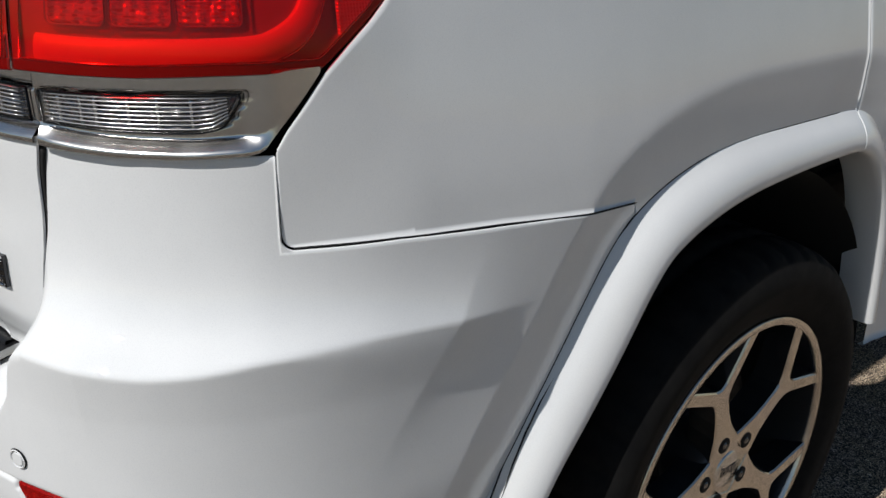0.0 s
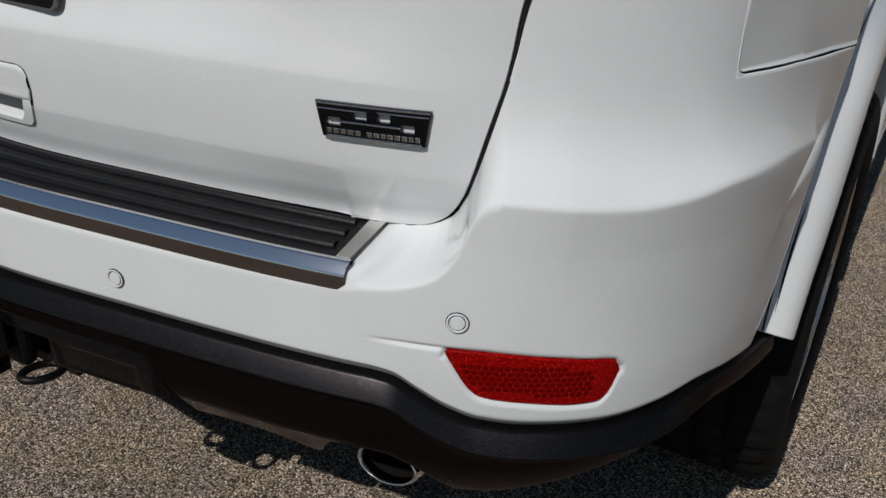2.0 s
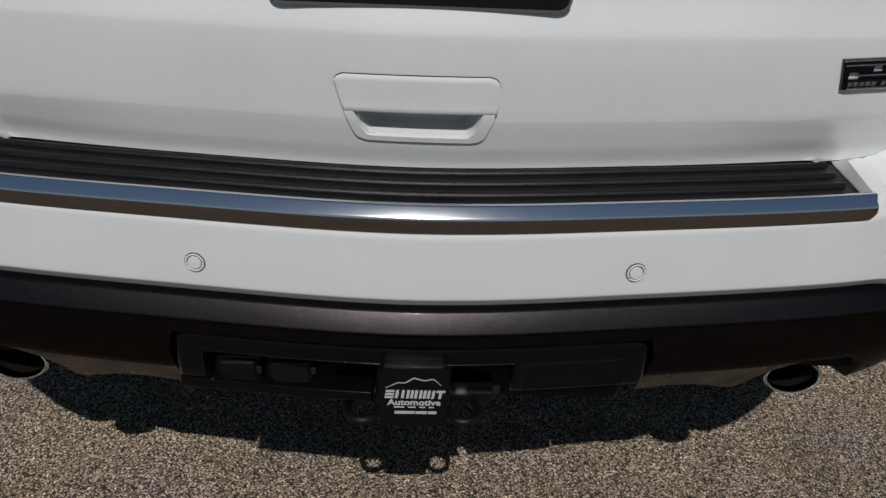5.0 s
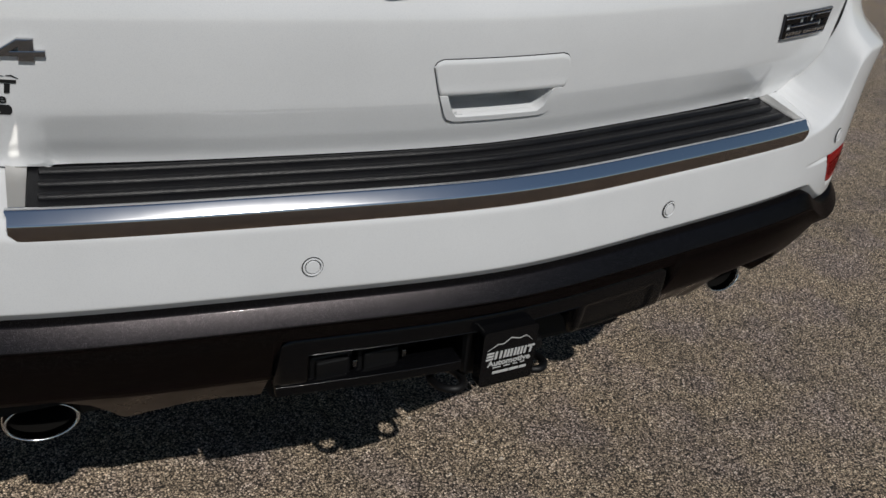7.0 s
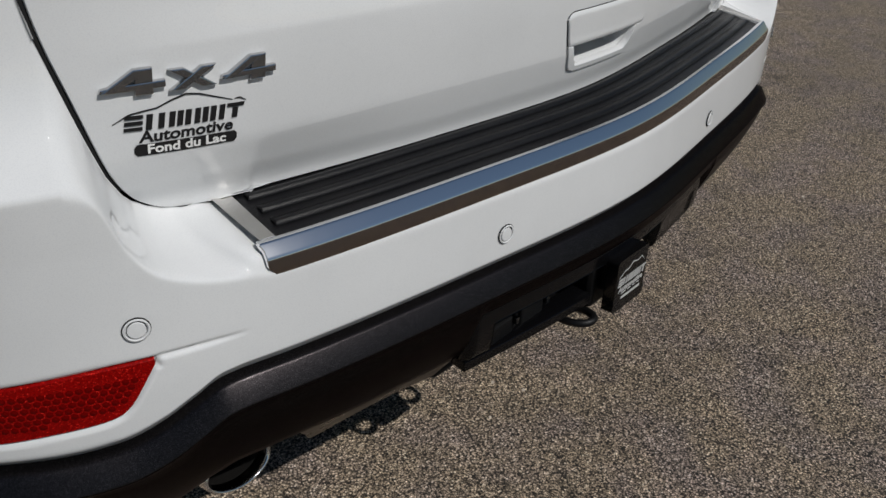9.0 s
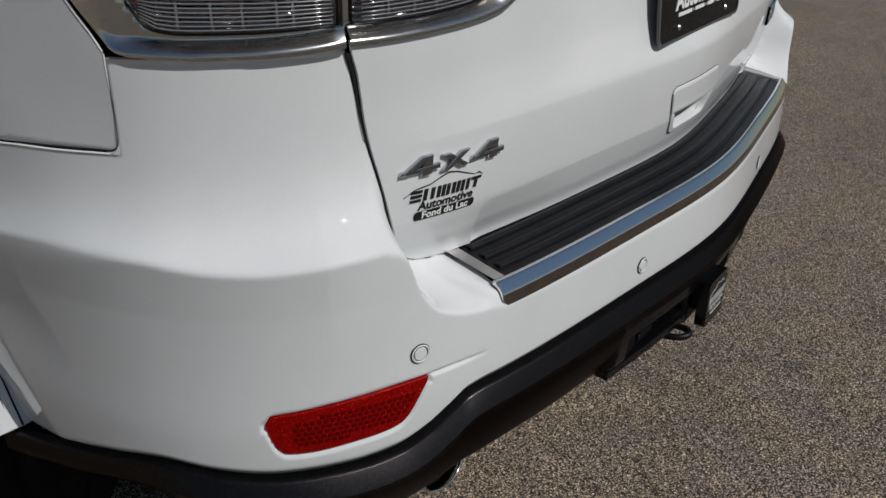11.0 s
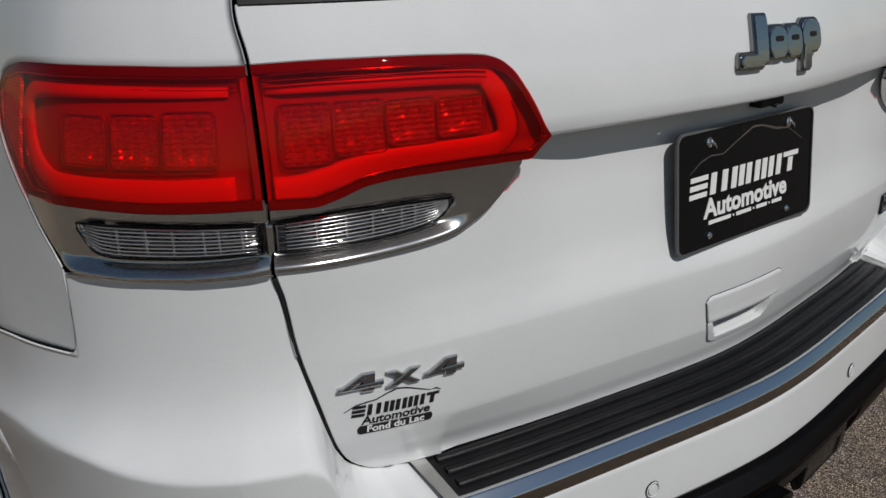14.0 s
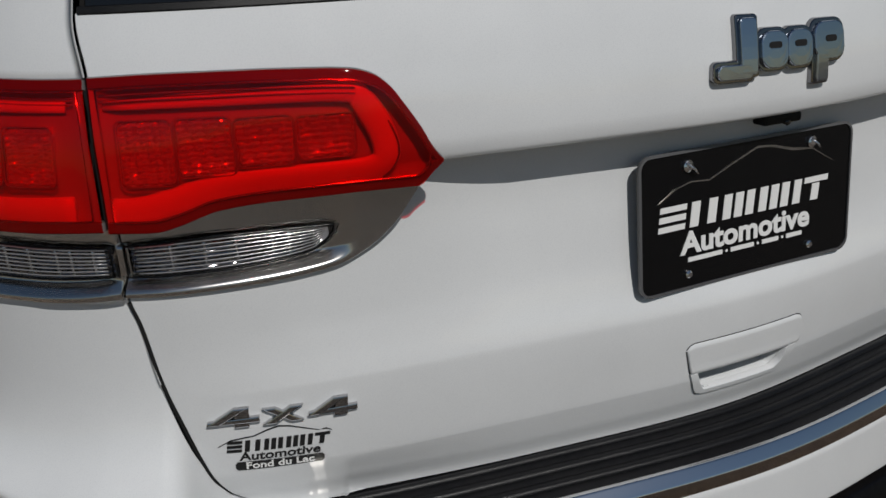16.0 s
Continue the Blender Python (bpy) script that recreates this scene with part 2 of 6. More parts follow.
_mulp = _n.new("ShaderNodeMix"); _mulp.data_type, _mulp.blend_type = "RGBA", "LIGHTEN"; _mulp.inputs[0].default_value = 1
_l.new(_pm.outputs[0], _mulp.inputs[6]); _l.new(_pd.outputs[0], _mulp.inputs[7])
_mulq = _n.new("ShaderNodeMix"); _mulq.data_type, _mulq.blend_type = "RGBA", "MULTIPLY"; _mulq.inputs[0].default_value = 1
_l.new(_mulh.outputs[2], _mulq.inputs[6]); _l.new(_mulp.outputs[2], _mulq.inputs[7])
_sp = stones(1.15)
_wob = ramp(ASPHALT, _sp.outputs["Distance"], [(.030, (.30, .30, .31)), (.055, (1, 1, 1))])
_mul4 = _n.new("ShaderNodeMix"); _mul4.data_type, _mul4.blend_type = "RGBA", "MULTIPLY"; _mul4.inputs[0].default_value = .8
_l.new(_mulq.outputs[2], _mul4.inputs[6]); _l.new(_wob.outputs[0], _mul4.inputs[7])
_l.new(_mul4.outputs[2], _b.inputs["Base Color"])
_h1 = bump(ASPHALT, _s1.outputs["Distance"], -1.0, .007)
bump(ASPHALT, _fine.outputs[0], .5, .002, _h1)


# ---- body surface ----
def spline(ks, vs):
    """Natural cubic spline through a few knots (vs may be rows)."""
    ks = np.array(ks, float); vs = np.array(vs, float); n = len(ks)
    h = np.diff(ks); A = np.eye(n); r = np.zeros_like(vs)
    for i in range(1, n - 1):
        A[i, i-1:i+2] = h[i-1], 2 * (h[i-1] + h[i]), h[i]
        r[i] = 6 * ((vs[i+1] - vs[i]) / h[i] - (vs[i] - vs[i-1]) / h[i-1])
    m = np.linalg.solve(A, r)
    def ev(x):
        x = np.clip(np.asarray(x, float), ks[0], ks[-1])
        i = np.clip(np.searchsorted(ks, x) - 1, 0, n - 2)
        a = (ks[i+1] - x) / h[i]; b = 1 - a
        if vs.ndim > 1: a, b, hh = a[..., None], b[..., None], h[i][..., None]
        else: hh = h[i]
        return a * vs[i] + b * vs[i+1] + ((a**3 - a) * m[i] + (b**3 - b) * m[i+1]) * hh**2 / 6
    return ev
def pchip(ks, vs):
    """Monotone spline through a few knots."""
    ks = np.array(ks, float); vs = np.array(vs, float)
    h = np.diff(ks); s = np.diff(vs) / h; d = np.zeros(len(ks)); d[0], d[-1] = s[0], s[-1]
    for i in range(1, len(ks) - 1):
        if s[i-1] * s[i] > 0:
            w1, w2 = 2 * h[i] + h[i-1], h[i] + 2 * h[i-1]
            d[i] = (w1 + w2) / (w1 / s[i-1] + w2 / s[i])
    def ev(x):
        x = np.clip(np.asarray(x, float), ks[0], ks[-1]); i = np.clip(np.searchsorted(ks, x) - 1, 0, len(ks) - 2)
        t = (x - ks[i]) / h[i]
        return (1 + 2*t) * (1 - t)**2 * vs[i] + t * (1 - t)**2 * h[i] * d[i] + t * t * (3 - 2*t) * vs[i+1] + t * t * (t - 1) * h[i] * d[i+1]
    return ev
PLAN = [(0, -.022), (.243, 0), (.45, .029), (.636, .078), (.772, .17), (.838, .285), (.866, .42), (.882, .58), (.893, .8), (.90, 1.1), (.905, 1.5), (.91, 2.2), (.91, 3.0), (.90, 3.8), (.83, 4.4), (.55, 4.72), (0, 4.80)]
PU = [0.0]
for (a, b), (c, e) in zip(PLAN, PLAN[1:]): PU.append(PU[-1] + math.hypot(c - a, e - b))
plan = spline([-k for k in PU[4:0:-1]] + PU, [(-a, b) for a, b in PLAN[4:0:-1]] + PLAN)
def plan_point(u):
    """Plan place and inward normal at arc length u from the rear's middle (negative: the left side)."""
    u = np.asarray(u, float); a = np.abs(u); p = plan(a); d = plan(a + .004) - plan(a - .004)
    d[..., 0] = np.where(a < .005, .008, d[..., 0]); d[..., 1] = np.where(a < .005, 0, d[..., 1])
    L = np.hypot(d[..., 0], d[..., 1]); n = np.stack([-d[..., 1] / L, d[..., 0] / L], -1)
    s = np.where(u < 0, -1.0, 1.0); p = p.copy(); p[..., 0] *= s; n[..., 0] *= s
    return p, n
ULEN = PU[-1]
# arch seam, as seen from the side (y, z)
SEAM_K = [(.455, .43), (.499, .513), (.546, .606), (.575, .653), (.639, .751), (.692, .826), (.721, .853), (.757, .873), (.806, .890), (.875, .9035), (1.0, .910), (1.15, .9095), (1.255, .896), (1.345, .81), (1.40, .67), (1.43, .50), (1.44, .43)]
SEAM = [tuple(p) for p in spline(np.cumsum([0] + [math.hypot(c - a, e - b) for (a, b), (c, e) in zip(SEAM_K, SEAM_K[1:])]), SEAM_K)(np.linspace(0, sum(math.hypot(c - a, e - b) for (a, b), (c, e) in zip(SEAM_K, SEAM_K[1:])), 90))]
# inward offsets by height at stations along the plan: tailgate, quarter and doors
TOPS = [(1.40, .15), (1.60, .28), (1.72, .40)]
SIDE = [(1.28, .084), (1.40, .12), (1.60, .20), (1.72, .27)]
STU = [0, .30, .50, .66, .80, .93, 1.08, 1.30, 2.4]
PROF = [pchip(*zip(*p)) for p in (
    [(.60, .082), (.7312, .082), (.760, .075), (.80, .067), (.881, .0603), (.885, .0605), (.889, .0614), (.92, .0745), (.95, .0815), (1.00, .087), (1.05, .091), (1.087, .092), (1.092, .066), (1.0945, .049), (1.0995, .0445), (1.115, .042), (1.147, .0445), (1.187, .0525), (1.245, .0715)] + TOPS,
    [(.60, .082), (.7312, .082), (.760, .075), (.80, .067), (.881, .0603), (.885, .0605), (.889, .0612), (.92, .070), (.95, .077), (1.00, .083), (1.05, .087), (1.087, .087), (1.092, .066), (1.0945, .049), (1.0995, .0445), (1.115, .042), (1.147, .0445), (1.187, .0525), (1.245, .0715)] + TOPS,
    [(.60, .088), (.735, .086), (.766, .075), (.80, .064), (.880, .0573), (.885, .0572), (.890, .0578), (.92, .0625), (.95, .0650), (1.00, .0650), (1.05, .062), (1.085, .056), (1.115, .047), (1.147, .047), (1.187, .054), (1.245, .073)] + TOPS,
    [(.60, .096), (.74, .088), (.766, .070), (.80, .057), (.86, .053), (.92, .052), (1.00, .048), (1.07, .047), (1.13, .048), (1.19, .0585), (1.25, .080)] + TOPS,
    [(.60, .05), (.86, .045), (.92, .046), (1.00, .044), (1.07, .043), (1.13, .046), (1.19, .0585), (1.25, .080)] + TOPS,
    [(.60, .033), (.86, .0315), (.92, .0312), (1.00, .0292), (1.07, .0305), (1.13, .039), (1.20, .056)] + SIDE,
    [(.60, .014), (.86, .013), (.92, .0165), (1.00, .0265), (1.07, .0380), (1.13, .0485), (1.20, .064)] + SIDE,
    [(.60, .004), (.86, .004), (.92, .0095), (1.00, .0225), (1.07, .036), (1.13, .048), (1.20, .065)] + SIDE,
    [(.60, .004), (.86, .004), (.92, .0095), (1.00, .0225), (1.07, .036), (1.13, .048), (1.20, .065)] + SIDE)]
BLOW = pchip([.30, .40, .50, .57, .62, .68, .75], [.05, .022, .008, .002, 0, .001, .003])
ZC = pchip([0, .52, .55, .583, .607, .620, .632, .642, .650, .658, .670, .684, .72, .80, .85, .92, 1.0, 1.08, 1.20, 1.6], [.6845, .691, .698, .7062, .7150, .7225, .7350, .752, .775, .793, .8025, .8055, .8055, .8030, .8060, .814, .815, .810, .798, .785])
ZV = pchip([0, .30, .55, .577, .606, .635, .67, .72, .80, .87, .93, 1.0, 1.06, 1.14, 1.20], [.598, .599, .5995, .597, .582, .566, .554, .5495, .549, .554, .561, .551, .538, .522, .512])
WA = pchip([0, .53, .58, .66, .80, .93, 1.05, 1.18, 1.30], [.115, .110, .075, .053, .045, .0275, .0125, .004, .002])
WL = pchip([0, .53, .60, .68, .93, 1.2], [.012, .012, .022, .032, .030, .020])


# outline of the reflectors
R_TOP = pchip([.634, .66, .72, .78, .806, .811], [.6410, .6410, .638, .6325, .6295, .622])
R_LOW = pchip([.634, .646, .657, .667, .680, .72, .768, .792, .803, .811], [.6370, .6170, .6000, .5915, .5880, .5845, .5815, .5830, .594, .618])
GATE_CUT = lambda u: np.interp(u, [.515, .546, .572, .590, .605, .619, .628, .640, .650, .665, .6745, .679], [.7312, .7314, .7325, .7345, .7395, .7485, .7600, .7827, .8120, .862, .894, .905])


def arch_gap(u, z):
    """Distance in side view from the arch's seam."""
    y = plan(np.abs(u))[..., 1]
    y, z = np.broadcast_arrays(y, z)
    best = np.full(y.shape, 9.0)
    for (a, b), (c, e) in zip(SEAM, SEAM[1:]):
        L2 = (c - a) ** 2 + (e - b) ** 2
        k = np.clip(((y - a) * (c - a) + (z - b) * (e - b)) / L2, 0, 1)
        best = np.minimum(best, np.hypot(y - a - k * (c - a), z - b - k * (e - b)))
    return best


def band(u, z):
    """The flat band round the arch falls back towards the flare."""
    k = (.086 - arch_gap(u, z)) / .0012
    return np.where(np.abs(u) > .95, .0150 / .086 * .0012 * np.where(k > 20, k, np.log1p(np.exp(np.clip(k, -40, 20)))), 0)


def upper(u, z):
    a = np.clip(np.abs(np.asarray(u, float)), 0, STU[-1] - 1e-6); z = np.asarray(z, float)
    a, z = np.broadcast_arrays(a, z)
    V = np.stack([p(z) for p in PROF], -1)
    s = np.array(STU); i = np.clip(np.searchsorted(s, a) - 1, 0, len(s) - 2)
    take = lambda k: np.take_along_axis(V, k[..., None], -1)[..., 0]
    t = (a - s[i]) / (s[i+1] - s[i]); t = t * t * (3 - 2*t) * .5 + t * .5
    d = take(i) * (1 - t) + take(i + 1) * t
    # the lowest band of the tailgate falls back below a crease with rounded ends
    line = .791 - .014 * (1 - np.sqrt(1 - np.clip((a - .487) / .0141, 0, 1) ** 2))
    fall = .085 * np.clip(line - z, 0, .06) * np.clip((.5015 - a) / .006, 0, 1)
    return d + fall + band(u, z)


STEP_IN = pchip([0, .004, .014, .0185, .0225, .0275, .0335, .06], [0, .0018, .007, .014, .032, .060, .095, .125])


def lower(u, z):
    a = np.abs(np.asarray(u, float)); a, z = np.broadcast_arrays(a, np.asarray(z, float))
    wd = np.interp(a, [.93, 1.10], [.0014, .014]); t = (z - ZC(a)) / wd
    t = wd * np.where(t > 20, t, np.log1p(np.exp(np.clip(t, -40, 20))))
    c = np.clip(a, .53, .679); tc = np.maximum(GATE_CUT(c - .002) - ZC(c), .008)
    L = tc * np.interp(c, [.53, .60, .679], [.9, .7, .28])
    meet = (upper(c, GATE_CUT(c - .002)) - .0015) / (1 - np.exp(-tc / L))
    k = np.clip((a - .652) / .027, 0, 1)
    A, L = meet * (1 - k) + WA(a) * k, L * (1 - k) + WL(a) * k
    zc = ZC(a)
    rise = np.clip((np.minimum(z, zc) - .61) / np.maximum(zc - .61, .01), 0, 1)
    proud = .013 * np.clip((a - .64) / .10, 0, 1) * rise * rise * np.exp(-np.maximum(z - zc, 0) / .03)
    proud = proud * np.where(a > .95, np.clip((arch_gap(u, z) - .088) / .10, 0, 1) ** 1.5, 1)
    hem = .75 * np.clip(ZV(a) + .0120 - z, 0, .02)
    groove = .0035 * np.exp(-((z - .6435) / .0022) ** 2) * np.clip((a - .55) / .05, 0, 1) * np.clip((.633 - a) / .006, 0, 1)
    ar = np.clip(a, .634, .811)
    edge = np.minimum(np.minimum(R_TOP(ar) - z, z - R_LOW(ar)), np.minimum(a - .634, .811 - a))
    pocket = .0055 * np.clip((edge + .006) / .006, 0, 1)
    pocket = pocket * pocket * (3 - 2 * pocket / .0055) / .0055
    ks = np.clip((.585 - a) / .05, 0, 1); ks = ks * ks * (3 - 2 * ks)
    shelf = A * (1 - np.exp(-t / L)) * (1 - ks) + STEP_IN(t) * ks
    return BLOW(np.minimum(z, .75)) + shelf - proud + hem + groove + pocket + band(u, z)


def offset(u, z, bumper=False):
    return lower(u, z) if bumper else upper(u, z)


def place(u, inward, z):
    """The place at plan length u, that far inside the plan line, at height z."""
    p, n = plan_point(u)
    x, y = p[..., 0] + n[..., 0] * inward, p[..., 1] + n[..., 1] * inward
    return np.stack(np.broadcast_arrays(x, y, z), -1)


def body(u, z, lift=0.0, bumper=False):
    return place(u, offset(u, z, bumper) - lift, z)


def u_of(y):
    """Plan length at which the flank lies at y."""
    s = np.linspace(.9, 4.4, 1500)
    return float(np.interp(y, plan(s)[:, 1], s))


# ---- builders ----
def link(name, me, parent=None, label=""):
    ob = new(name, me)
    if parent:
        ob.parent = parent
    if label:
        ob["label"] = label
    return ob


def mesh_of(verts, faces, mats, smooth=True, slots=None, weld=0):
    me = bpy.data.meshes.new("m")
    me.from_pydata([tuple(map(float, v)) for v in verts], [], [tuple(map(int, f)) for f in faces])
    for m in mats if isinstance(mats, (list, tuple)) else [mats]:
        me.materials.append(m)
    if slots is not None:
        me.polygons.foreach_set("material_index", slots)
    if weld:
        bm = bmesh.new(); bm.from_mesh(me)
        bmesh.ops.remove_doubles(bm, verts=bm.verts, dist=weld)
        bm.to_mesh(me); bm.free()
    me.polygons.foreach_set("use_smooth", [smooth] * len(me.polygons))
    me.update()
    return me


def part(name, bm, material, parent, label="", smooth=False):
    """Links a bmesh as one mesh object under a thing or a part."""
    me = bpy.data.meshes.new(name)
    bm.normal_update()
    bm.to_mesh(me); bm.free()
    me.materials.append(material)
    me.polygons.foreach_set("use_smooth", [smooth] * len(me.polygons))
    return link(name, me, parent, label)


def grid_normals(P):
    n = np.cross(np.gradient(P, axis=0), np.gradient(P, axis=1))
    L = np.linalg.norm(n, axis=-1, keepdims=True)
    return n / np.maximum(L, 1e-12)


def panel_data(P, out, lip=.012, bead=.0012, keep=None, sides="bool"):
    """A sheet from a grid of places, turned outwards, with a folded-in edge. sides: edges that fold (b, o, l, u)."""
    P = np.asarray(P, float)
    N = grid_normals(P)
    flip = (N * out).sum() < 0
    if flip:
        N = -N
    n, m = P.shape[:2]
    idx = np.arange(n * m).reshape(n, m)
    verts, faces = list(P.reshape(-1, 3)), []
    for i in range(n - 1):
        for j in range(m - 1):
            if keep is not None and not keep[i, j]:
                continue
            f = (idx[i, j], idx[i+1, j], idx[i+1, j+1], idx[i, j+1])
            faces.append(f[::-1] if flip else f)
    K_ = np.ones((n - 1, m - 1), bool) if keep is None else keep
    if lip:
        def edge(rows, tang, mask):
            base = len(verts)
            for (i, j), t in zip(rows, tang):
                p, q = P[i, j], N[i, j]
                verts.extend((p, p - q * bead + t * bead, p - q * lip + t * bead))
            for k in range(len(rows) - 1):
                if not mask[k]:
                    continue
                for r in (0, 1):
                    a, b = base + 3 * k + r, base + 3 * k + 3 + r
                    faces.append((a, b, b + 1, a + 1))
        def out_t(i, j, i2, j2):
            d = P[i, j] - P[i2, j2]; L = np.linalg.norm(d)
            return d / L if L > 1e-9 else d
        if "l" in sides: edge([(0, j) for j in range(m)], [out_t(0, j, 1, j) for j in range(m)], K_[0])
        if "u" in sides: edge([(n-1, j) for j in range(m)], [out_t(n-1, j, n-2, j) for j in range(m)], K_[-1])
        if "b" in sides: edge([(i, 0) for i in range(n)], [out_t(i, 0, i, 1) for i in range(n)], K_[:, 0])
        if "o" in sides: edge([(i, m-1) for i in range(n)], [out_t(i, m-1, i, m-2) for i in range(n)], K_[:, -1])
    return verts, faces


def outward(U):
    p, n = plan_point(np.asarray(U, float))
    return np.concatenate([-n, np.zeros(n.shape[:-1] + (1,))], -1)


def panel(name, parent, material, S, U, Z, lip=.0018, keep=None, label="", sides="boul", weld=0):
    v, f = panel_data(S(U, Z), outward(U), lip, keep=keep, sides=sides)
    return link(name, mesh_of(v, f, material, weld=weld), parent, label)


def join_data(sets):
    V, F = [], []
    for v, f in sets:
        k = len(V)
        V.extend(v); F.extend([tuple(a + k for a in q) for q in f])
    return V, F


def columns(us, lo, hi, nt):
    """Grid between two curves over u."""
    us = np.asarray(us, float); t = np.linspace(0, 1, nt)
    lo, hi = lo(us), hi(us)
    return np.repeat(us[:, None], nt, 1), lo[:, None] + (hi - lo)[:, None] * t[None, :]


def curve_of(*pts):
    k, v = zip(*sorted(pts))
    return pchip(k, v)


def line_of(*pts):
    k, v = zip(*sorted(pts))
    return lambda x: np.interp(x, k, v)


def gate_s(lift=0.0):
    return lambda u, z: place(u, upper(u, z) - lift, z)


def bump_s(lift=0.0):
    return lambda u, z: place(u, lower(u, z) - lift, z)


def box(bm, x0, x1, y0, y1, z0, z1, bevel=0.0, segs=2):
    r = bmesh.ops.create_cube(bm, size=1, matrix=Matrix.LocRotScale(((x0+x1)/2, (y0+y1)/2, (z0+z1)/2), None, (x1-x0, y1-y0, z1-z0)))
    if bevel:
        es = list({e for v in r["verts"] for e in v.link_edges})
        bmesh.ops.bevel(bm, geom=es, offset=bevel, segments=segs, affect="EDGES", profile=.5)
    return bm


def tube(points, radius, sides=12, closed=False, flat=1.0, deep=1.0):
    """Verts and faces of a rod along places; flat squashes it in z."""
    pts = [Vector(p) for p in points]; n = len(pts); V, F = [], []
    for i, p in enumerate(pts):
        a = pts[(i - 1) % n] if closed or i else p
        b = pts[(i + 1) % n] if closed or i < n - 1 else p
        d = (b - a).normalized()
        up = Vector((0, 0, 1)) if abs(d.z) < .9 else Vector((1, 0, 0))
        s = d.cross(up).normalized(); w = s.cross(d)
        r = radius[i] if isinstance(radius, (list, tuple)) else radius
        for k in range(sides):
            c = 2 * math.pi * k / sides
            o = s * math.cos(c) * r * deep + w * math.sin(c) * r * flat
            V.append(p + o)
    for i in range(n if closed else n - 1):
        for k in range(sides):
            a, b = i * sides + k, i * sides + (k + 1) % sides
            c, d = ((i + 1) % n) * sides + (k + 1) % sides, ((i + 1) % n) * sides + k
            F.append((a, b, c, d))
    if not closed:
        F.append(tuple(range(sides))[::-1]); F.append(tuple((n - 1) * sides + k for k in range(sides)))
    return V, F


def revolve(profile, segs, mod=None):
    """Verts and faces of a profile (radius, x) turned round the x axis."""
    V, F = [], []; m = len(profile)
    for i in range(segs):
        a = 2 * math.pi * i / segs
        for j, (r, x) in enumerate(profile):
            if mod: r = r + mod(i, j)
            V.append((x, r * math.cos(a), r * math.sin(a)))
    for i in range(segs):
        for j in range(m - 1):
            a, b = i * m + j, ((i + 1) % segs) * m + j
            F.append((a, b, b + 1, a + 1))
    return V, F


def prism(outline, d0, d1, bevel=0.0):
    """bmesh of an (a, b) outline between depths d0 and d1, as (a, depth, b)."""
    bm = bmesh.new()
    f = bm.faces.new([bm.verts.new((a, d0, b)) for a, b in outline])
    r = bmesh.ops.extrude_face_region(bm, geom=[f])
    vs = [g for g in r["geom"] if isinstance(g, bmesh.types.BMVert)]
    bmesh.ops.translate(bm, verts=vs, vec=(0, d1 - d0, 0))
    bmesh.ops.recalc_face_normals(bm, faces=bm.faces)
    if bevel:
        es = [e for e in bm.edges if abs(e.verts[0].co.y - d0) < 1e-9 and abs(e.verts[1].co.y - d0) < 1e-9]
        bmesh.ops.bevel(bm, geom=es, offset=bevel, segments=2, affect="EDGES", profile=.5)
    return bm


def rounded(a0, a1, b0, b1, r, n=6):
    pts = []
    for cx, cy, k in ((a1 - r, b1 - r, 0), (a0 + r, b1 - r, 1), (a0 + r, b0 + r, 2), (a1 - r, b0 + r, 3)):
        for i in range(n + 1):
            c = math.pi / 2 * (k + i / n)
            pts.append((cx + r * math.cos(c), cy + r * math.sin(c)))
    return pts


def wrap(bm, u0, z0, lift, gate=True, tilt=0.0):
    """Lays a flat bmesh, drawn as (across, depth out, up), on the body round (u0, z0)."""
    bmesh.ops.triangulate(bm, faces=[f for f in bm.faces if len(f.verts) > 4])
    for _ in range(2):
        es = [e for e in bm.edges if e.calc_length() > .014]
        if es:
            bmesh.ops.subdivide_edges(bm, edges=es, cuts=1)
            bmesh.ops.triangulate(bm, faces=[f for f in bm.faces if len(f.verts) > 4])
    c, s = math.cos(radians(tilt)), math.sin(radians(tilt))
    for v in bm.verts:
        a, d, b = v.co
        u, z = u0 + a * c - b * s, z0 + a * s + b * c
        p = body(np.array(u), np.array(z), lift + d, not gate)
        v.co = p
    bm.normal_update()
    return bm


def letters(text, size, extrude, bold=0.0, shear=0.0, width=1.0, bevel=0.0, space=1.0):
    """bmesh of built-in letters, centred, drawn as (across, depth out, up)."""
    cu = bpy.data.curves.new("t", "FONT")
    cu.body, cu.size, cu.extrude, cu.offset, cu.shear, cu.align_x, cu.align_y = text, size, extrude / 2, bold, shear, "CENTER", "CENTER"
    cu.resolution_u, cu.bevel_depth, cu.space_character = 4, bevel, space
    ob = bpy.data.objects.new("t", cu)
    scene.collection.objects.link(ob)
    dg = bpy.context.evaluated_depsgraph_get()
    me = bpy.data.meshes.new_from_object(ob.evaluated_get(dg))
    bpy.data.objects.remove(ob)
    bm = bmesh.new(); bm.from_mesh(me)
    bpy.data.meshes.remove(me); bpy.data.curves.remove(cu)
    for v in bm.verts:
        x, y, z = v.co
        v.co = (x * width, z + extrude / 2, y)
    return bm


def flat_place(bm, x0, y0, z0):
    """Stands a flat bmesh, drawn as (across, depth out, up), upright and facing the rear."""
    for v in bm.verts:
        a, d, b = v.co
        v.co = (x0 + a, y0 - d, z0 + b)
    return bm


